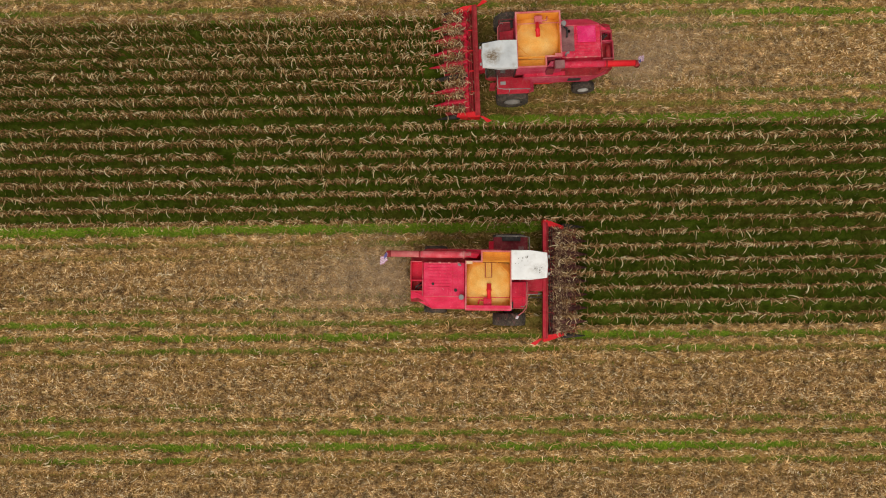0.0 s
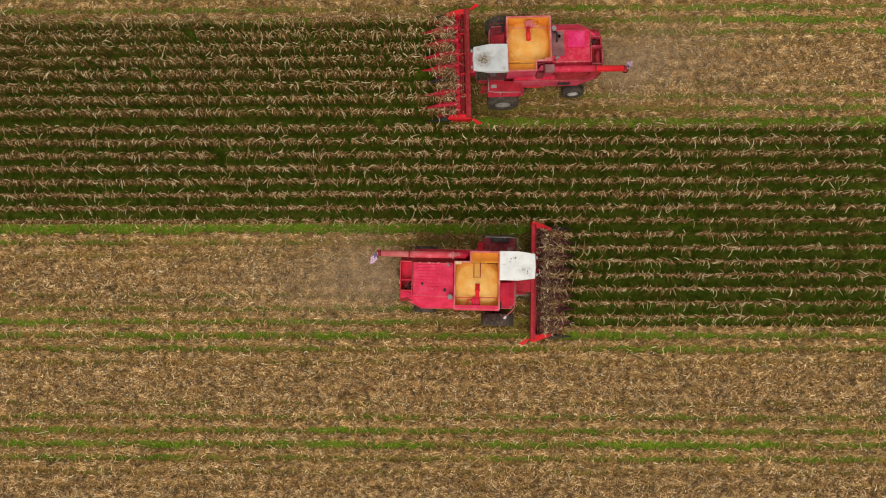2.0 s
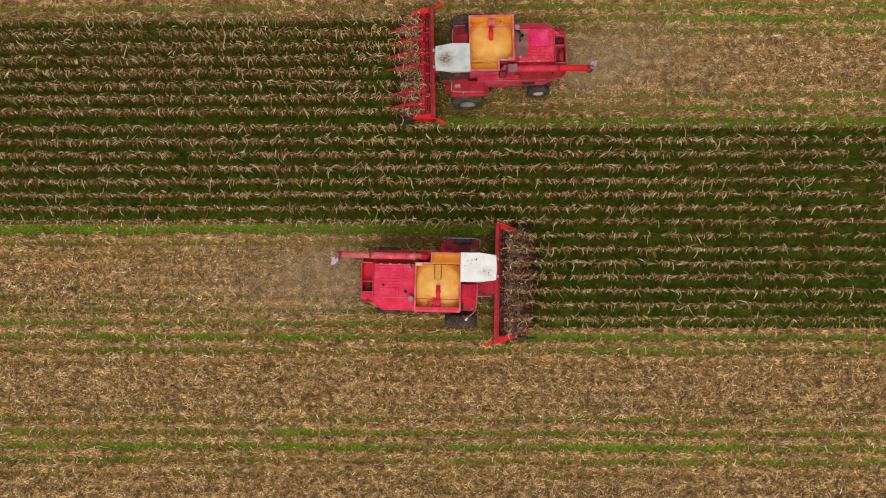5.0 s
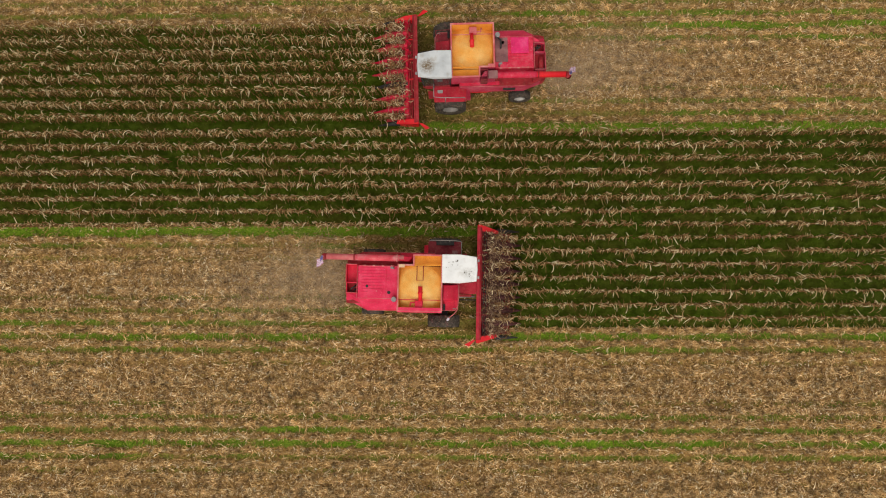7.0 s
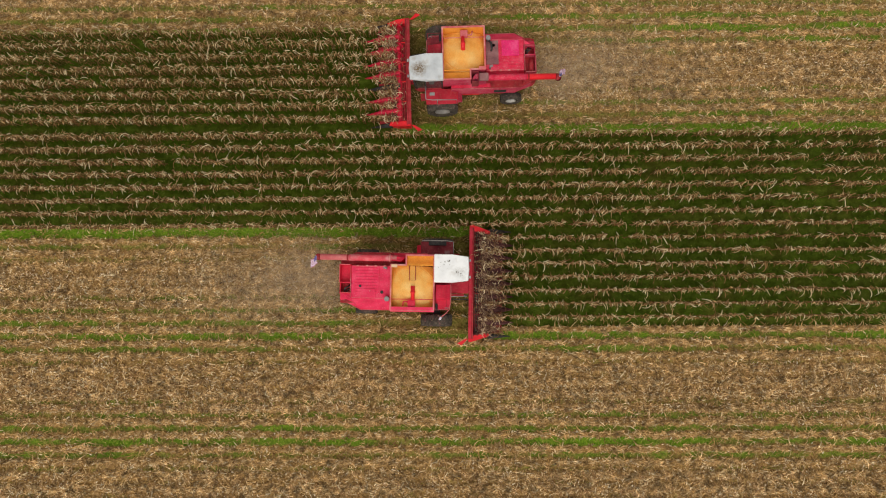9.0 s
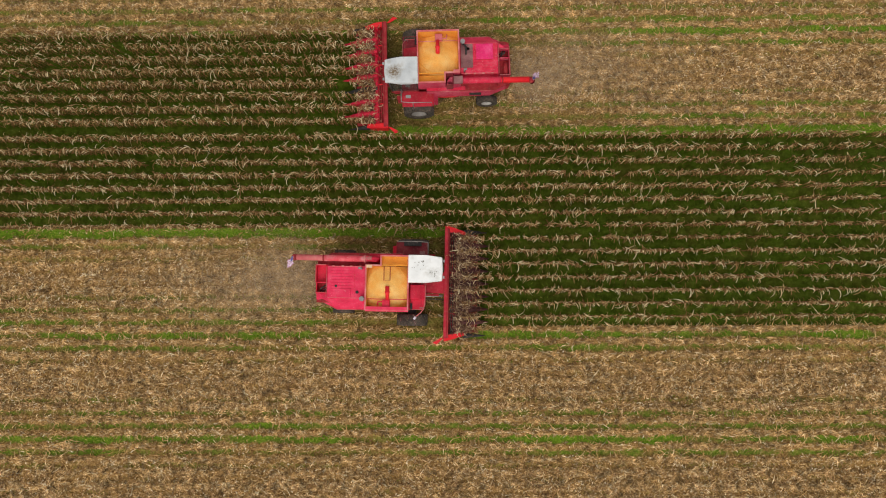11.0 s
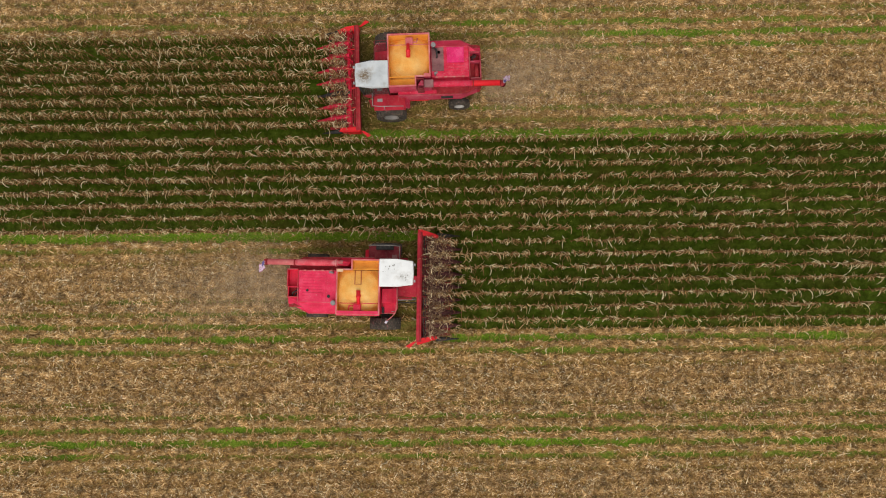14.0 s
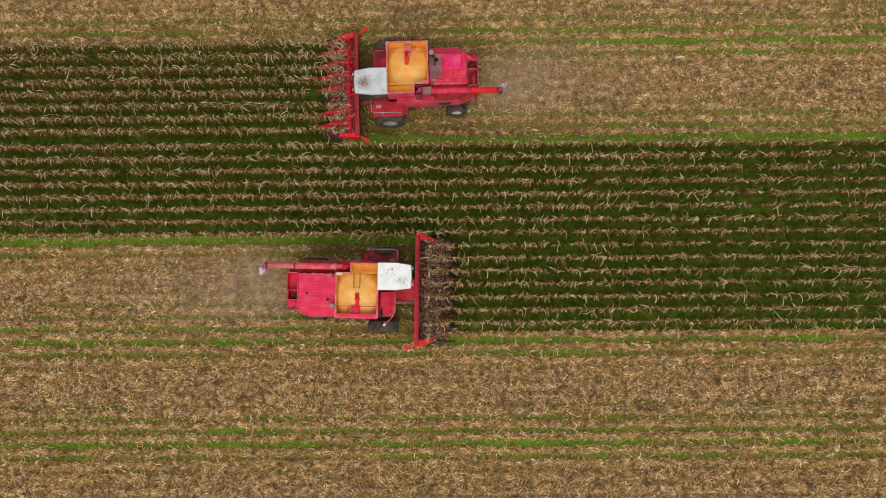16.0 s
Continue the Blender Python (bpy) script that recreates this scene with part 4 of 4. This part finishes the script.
    part("cross_brace", Shape().tube([(T1 - 0.06, 0.2, 3.5), (T1 - 0.45, 0.62, 3.5), (T1 - 0.75, 0.84, 3.5)], 0.02, 8), ORANGE, tank)
    if spotted:
        part("level_frame", Shape().tube([(-3.32, 0.84, 3.56), (-3.32, 0.06, 3.58), (-2.98, 0.06, 3.58), (-2.98, 0.84, 3.56)], 0.022, 8), RED_DEEP, tank)
    part("bubble_auger", Shape().tube([(-3.12, -1.02, 3.48), (-3.12, -0.66, 3.54), (-3.12, -0.64, 3.54), (-3.12, -0.56, 3.55), (-3.12, -0.54, 3.55), (-3.12, -0.26, 3.60)], [0.10, 0.105, 0.135, 0.135, 0.11, 0.12], 16), RED_BRIGHT, tank, "bright red fountain auger tube")
    part("auger_gearbox", Shape().box(-3.40, -2.98, -1.40, -1.02, 3.28, 3.54, 0.03).tube([(-3.4, -1.12, 3.5), (-3.62, -1.12, 3.5), (-3.66, -1.34, 3.48)], 0.04, 8), red if spotted else PINK, tank)
    part("tank_shield", Shape().hull([(T0, -1.62, 3.2), (T1, -1.62, 3.2), (T1, -1.585, 3.2), (T0, -1.585, 3.2)], [(T0, -1.66, 3.5), (T1, -1.66, 3.5), (T1, -1.585, 3.54), (T0, -1.585, 3.54)]), RED_HOOD, tank)
    # right front deck beside the cab
    deck = part("front_deck", Shape().plan([(-1.93, -1.56), (-1.22, -1.56), (-1.06, -1.30), (-1.04, -0.08), (-1.93, -0.08)], 2.1, 2.5, 0.03), red if spotted else PLATFORM, thing, "red deck and shields beside the cab")
    part("deck_hump", Shape().hull([(-1.9, -1.0, 2.5), (-1.1, -1.0, 2.5), (-1.1, -0.1, 2.5), (-1.9, -0.1, 2.5)], [(-1.9, -0.95, 2.85), (-1.35, -0.95, 2.72), (-1.35, -0.15, 2.72), (-1.9, -0.15, 2.85)], 0.03), red if spotted else RED_BEAM, deck)
    if not spotted:
        part("deck_rail", Shape().tube([(-1.92, -1.52, 2.5), (-1.92, -1.52, 2.95), (-1.14, -1.50, 2.95), (-1.10, -0.20, 2.95), (-1.10, -0.20, 2.5)], 0.022, 8).tube([(-1.14, -1.5, 2.5), (-1.14, -1.5, 2.95)], 0.02, 8), PLATFORM, deck, "dark red tube rail round the deck")
    part("deck_seam", Shape().box(-1.30, -1.285, -1.5, -1.02, 2.49, 2.512, 0), RED_DEEP, deck)
    part("deck_edge", Shape().tube([(-1.92, -1.54, 2.5), (-1.24, -1.54, 2.5), (-1.08, -1.28, 2.5), (-1.06, -0.12, 2.5)], 0.025, 8), PINK, deck, "deck edge worn to pink primer")
    part("grab_handle", Shape().tube([(-1.36, -1.44, 2.5), (-1.36, -1.44, 2.68), (-1.20, -1.44, 2.68), (-1.20, -1.44, 2.5)], 0.018, 8), STEEL, deck)
    part("battery_box", Shape().box(-1.92, -1.78, -1.55, -1.20, 2.5, 2.62, 0.02), BLACK, deck, "black battery box")
    part("drive_shield", Shape().side([(-1.05, 1.5), (-0.30, 1.1), (-0.30, 1.25), (-1.05, 1.8)], -0.78, -0.64, 0.02), RED_DEEP, deck)
    part("hydraulic_pipe", Shape().tube([(-1.1, -0.95, 1.5), (-0.5, -0.95, 1.35), (-0.0, -0.95, 1.15)], 0.03, 8), BLACK, deck)
    if spotted:
        m = part("mirror_arm", Shape().tube([(-1.10, -0.12, 2.5), (-1.06, -0.14, 2.9), (-1.04, -0.8, 2.95), (-1.12, -1.5, 2.95), (-1.30, -1.72, 2.98), (-1.58, -1.94, 3.02)], 0.024, 8).tube([(-1.14, -1.52, 2.5), (-1.14, -1.52, 2.95)], 0.02, 8), PINK, thing, "chalky pink bent rail carrying the mirror")
        part("mirror", Shape().hull([(-1.72, -2.06, 2.84), (-1.60, -2.12, 2.84), (-1.50, -1.96, 2.84), (-1.62, -1.90, 2.84)], [(-1.70, -2.05, 3.16), (-1.60, -2.10, 3.16), (-1.52, -1.96, 3.16), (-1.62, -1.91, 3.16)], 0.02), FLAG_WHITE, m, "pale rear-view mirror shell")
    # left platform, ladder and rail
    plat = part("platform", Shape().box(-2.80, -0.95, 1.42, 2.30, 1.90, 2.02, 0.02), PLATFORM if spotted else RED_BEAM, thing, "dark red platform by the cab")
    if spotted:
        part("tool_box", Shape().box(-2.35, -1.35, 2.08, 2.40, 1.95, 2.22, 0.03), BLACK, plat, "dusty black tool box")
    part("step_plate", Shape().box(-1.45, -1.15, 1.62, 1.8, 2.024, 2.04, 0), GRILLE if spotted else STEEL, plat)
    part("fender", Shape().side([(-2.85, 1.5), (-2.6, 1.95), (-2.75, 2.02), (-3.05, 1.55)], 1.42, 2.1, 0.01), red, plat)
    part("hand_rail", Shape().tube([(-0.98, 1.46, 2.0), (-0.94, 1.5, 2.75), (-0.95, 2.24, 2.78), (-1.3, 2.30, 2.78), (-2.7, 2.30, 2.7), (-2.72, 2.30, 2.0)], 0.024, 8), HUB_DUSTY if spotted else STEEL, plat, "grey tubular hand rail")
    part("hand_rail", Shape().tube([(-1.6, 2.30, 2.0), (-1.6, 2.30, 2.78)], 0.02, 8), STEEL, plat)
    lad = part("ladder", Shape().tube([(-0.92, 1.55, 0.55), (-0.92, 1.6, 1.9)], 0.025, 8).tube([(-0.62, 1.55, 0.55), (-0.75, 1.6, 1.9)], 0.025, 8), RED_DEEP, plat, "dark red steel ladder")
    for i in range(4):
        z = 0.6 + i * 0.32
        part("rung", Shape().box(-0.95, -0.60, 1.52, 1.66, z, z + 0.03, 0.005), RED_DEEP, lad)
    # unloading auger folded back along the left side
    ua = part("unloading_auger", Shape().tube([(-4.05, 1.24, 3.22), (-6.2, 1.26, 3.20), (-8.28, 1.28, 3.16)], 0.165, 20), tube_mat, thing, "long faded red unloading auger tube folded back")
    part("auger_band", Shape().tube([(-4.3, 1.245, 3.217), (-6.68, 1.262, 3.19)], 0.175, 20), AUGER_RED if spotted else RED_SCUFFED, ua)
    part("auger_band", Shape().tube([(-6.72, 1.263, 3.19), (-6.80, 1.263, 3.19)], 0.185, 20), RED_DEEP, ua)
    part("auger_elbow", Shape().hull([(-4.42, 1.10, 2.5), (-3.56, 1.02, 2.5), (-3.56, 1.50, 2.5), (-4.42, 1.42, 2.5)], [(-4.40, 1.12, 3.36), (-3.80, 1.06, 3.44), (-3.58, 1.30, 3.30), (-4.40, 1.40, 3.36)], 0.05), red if spotted else RED_DUSTY, ua, "red pivot elbow")
    if not spotted:
        part("elbow_cover", Shape().box(-4.50, -3.98, 1.05, 1.48, 3.30, 3.47, 0.03), GRILLE, ua, "pale dusty cover over the elbow")
        part("elbow_hopper", Shape().box(-3.96, -3.58, 0.98, 1.02, 2.6, 3.52, 0.006).box(-3.96, -3.92, 1.02, 1.54, 2.6, 3.50, 0.006).box(-3.92, -3.58, 1.50, 1.54, 2.6, 3.44, 0.006), PLATFORM, ua, "open dark red box beside the grain tank")
    part("elbow_flange", Shape().tube([(-4.46, 1.247, 3.215), (-4.40, 1.246, 3.216)], 0.215, 20), PINK if spotted else RED_DEEP, ua)
    part("auger_cradle", Shape().box(-6.6, -6.5, 1.1, 1.45, 2.5, 3.06, 0.01), RED_DEEP, ua)
    part("spout", Shape().tube([(-8.26, 1.28, 3.16), (-8.42, 1.28, 3.08), (-8.48, 1.27, 2.85)], [0.17, 0.18, 0.17], 16), RED_DEEP, ua)
    # running gear
    part("front_axle", Shape().box(-2.1, -1.65, -1.95, 1.95, 0.72, 1.1, 0.03), BLACK, thing)
    part("rear_axle", Shape().box(-6.1, -5.85, -1.4, 1.4, 0.52, 0.72, 0.02), BLACK, thing)
    for y in (-2.18, 2.18):
        wheel(thing, "front_wheel", -1.87, y, 0.93, 0.68, 0.44, 22, HUB_DUSTY)
    for y in (-1.66, 1.66):
        wheel(thing, "rear_wheel", -5.98, y, 0.66, 0.42, 0.30, 18, HUB)
    return thing


def stand_at(thing, at, turn):
    thing.matrix_world = on_machine(at, turn)


def on_machine(at, turn):
    return pose(at[0], at[1], -0.02, 0, 0, turn) @ Matrix.Scale(0.985, 4)


def grain_heap(m, drop, label):
    """Corn heaped in the tank, cratered a little round the fountain auger."""
    nx, ny = 40, 52
    xs, ys = np.linspace(-4.27, -2.03, nx), np.linspace(-1.51, 0.83, ny)
    gx, gy = np.meshgrid(xs, ys, indexing="ij")
    u, v = (gx + 3.15) / 1.12, (gy + 0.34) / 1.17
    d = np.sqrt(u * u + v * v)
    gz = 3.60 - drop - 0.33 * np.sqrt(u * u + (v - 0.1) ** 2 + 0.015) - 0.75 * np.clip(d - 1.0, 0, 1) ** 1.3 + 0.012 * np.sin(9 * gx + 4 * gy) * np.sin(7 * gy - 3 * gx)
    gz = np.clip(gz, 2.7, None)
    idx = np.arange(nx * ny).reshape(nx, ny)
    quads = np.stack([idx[:-1, :-1], idx[1:, :-1], idx[1:, 1:], idx[:-1, 1:]], -1).reshape(-1, 4)
    ob = raw_mesh("corn_grain", np.stack([gx, gy, gz], -1).reshape(-1, 3), quads, KERNELS, True)
    ob.matrix_world = m
    tagged(ob, label, "grain")
    return ob


def flag(m):
    """A small striped flag tied to the auger's spout, hanging in folds."""
    top = new("flag")
    tagged(top, "small faded striped flag tied to the auger spout", "flag")
    def cloth(name, u0, u1, v0, v1, mat, lift=0.0):
        s = Shape()
        n = 8
        g = []
        for i in range(n + 1):
            u = u0 + (u1 - u0) * i / n
            row = []
            for v in (v0, v1):
                x = -8.40 - 0.08 - 0.42 * u + 0.02 * math.sin(7 * v)
                y = 1.32 - 0.40 * v - 0.26 * u + 0.03 * math.sin(9 * u)
                z = 3.26 - 0.35 * u - 0.25 * v + 0.05 * math.sin(11 * u + 3 * v) + lift
                row.append([s.bm.verts.new((x, y, z)), s.bm.verts.new((x, y, z - 0.006))])
            g.append(row)
        for a, b in zip(g, g[1:]):
            s.bm.faces.new((a[0][0], a[1][0], b[1][0], b[0][0]))
            s.bm.faces.new((a[0][1], b[0][1], b[1][1], a[1][1]))
            for j in (0, 1):
                s.bm.faces.new((a[j][0], b[j][0], b[j][1], a[j][1]))
        for e in (g[0], g[-1]):
            s.bm.faces.new((e[0][0], e[0][1], e[1][1], e[1][0]))
        return part(name, s, mat, top)
    for i in range(9):
        cloth("stripe", 0.0, 1.0, i / 9, (i + 1) / 9, FLAG_RED if i % 2 == 0 else FLAG_WHITE)
    cloth("canton", 0.0, 0.42, 0.0, 0.52, FLAG_BLUE, 0.010)
    part("tie", Shape().tube([(-8.44, 1.3, 3.2), (-8.54, 1.32, 3.26)], 0.015, 6), FLAG_WHITE, top)
    top.matrix_world = m
    return top


def gathered_crop(m, seed, back, front, n, mat, size):
    """Leaves and stalks being drawn into the header."""
    r = np.random.default_rng(seed)
    x = np.where(r.random(n) < 0.8, r.uniform(back, 0.58 + front, n), 0.58 + front + r.exponential(0.24, n))
    x = np.where(r.random(n) < 0.05, r.uniform(0.3, 0.6, n), x)
    y = r.uniform(-2.95, 2.95, n)
    lane = (np.round(y / ROW - 0.5) + 0.5) * ROW + r.normal(0, 0.11, n)
    y = np.where((x > 0.9) & (r.random(n) < 0.7), lane, y)              # stalks come in along the rows, between the snouts
    top = np.where(x < 0.95, 1.0, 0.9 - 0.28 * (x - 0.95))
    base = np.stack([x, y, top + r.uniform(-0.16, 0.24, n)], 1)
    v, q = ribbons(base, r.uniform(0, 2 * np.pi, n), r.uniform(0.4, 1.6, n) * size, r.uniform(0.016, 0.04, n), r.normal(0.3, 0.4, n), r.normal(-0.6, 0.4, n), r.normal(0, 0.9, n), 5, 0.25, r.normal(0, 1.7, n))
    ob = raw_mesh("gathered_corn_leaves", v, q, mat)
    ob.matrix_world = m
    tagged(ob, "tangled dry corn leaves gathered on the header", "crop litter", kind="stuff")


def dust_plume(m, seed):
    """Fine chaff hanging in the air behind the chopper, thinning away from the machine."""
    r = np.random.default_rng(seed)
    n = 56000
    back = r.gamma(1.45, 2.6, n)
    x = -7.5 - back
    y = r.normal(0, 0.95 + 0.07 * back, n) - 0.02 * back + 0.35 * np.sin(back * 0.9 + seed)
    z = np.clip(0.9 + r.normal(0, 0.5, n) + 0.04 * back, 0.1, 2.6)
    v, q = ribbons(np.stack([x, y, z], 1), r.uniform(0, 2 * np.pi, n), r.uniform(0.011, 0.026, n), r.uniform(0.010, 0.021, n), r.normal(0, 0.4, n), r.normal(0, 0.4, n), r.normal(0, 0.5, n), 1, 0.8)
    ob = raw_mesh("chaff_dust", v, q, DUST)
    ob.matrix_world = m
    tagged(ob, "thin greyish chaff dust hanging behind the harvester", "dust", kind="stuff")


near = combine("combine_harvester", "red combine harvester with bright white cab roof cutting corn", ROOF_WHITE, True, RED_HOOD, SNOUT_DARK, (-1,), PINK)
stand_at(near, A_AT, A_TURN)
far = combine("combine_harvester", "red combine harvester with stained greyish cab roof cutting corn", ROOF_DIRTY, False, RED_SCUFFED, RED, (-1, 1), RED_BRIGHT)
stand_at(far, B_AT, B_TURN)
for at, turn, seed, back, front, thick, loose, drop in ((A_AT, A_TURN, 31, 0.68, 0.74, 2900, 620, 0.0), (B_AT, B_TURN, 32, 0.84, 0.62, 400, 560, 0.26)):
    m = on_machine(at, turn)
    grain_heap(m, drop, "orange-yellow shelled corn heaped in the grain tank")
    flag(m)
    gathered_crop(m, seed, back, front, thick, GATHERED, 0.29)
    gathered_crop(m, seed + 10, back, front * 1.6, loose, CORN_LEAF, 0.44)
    dust_plume(m, seed)
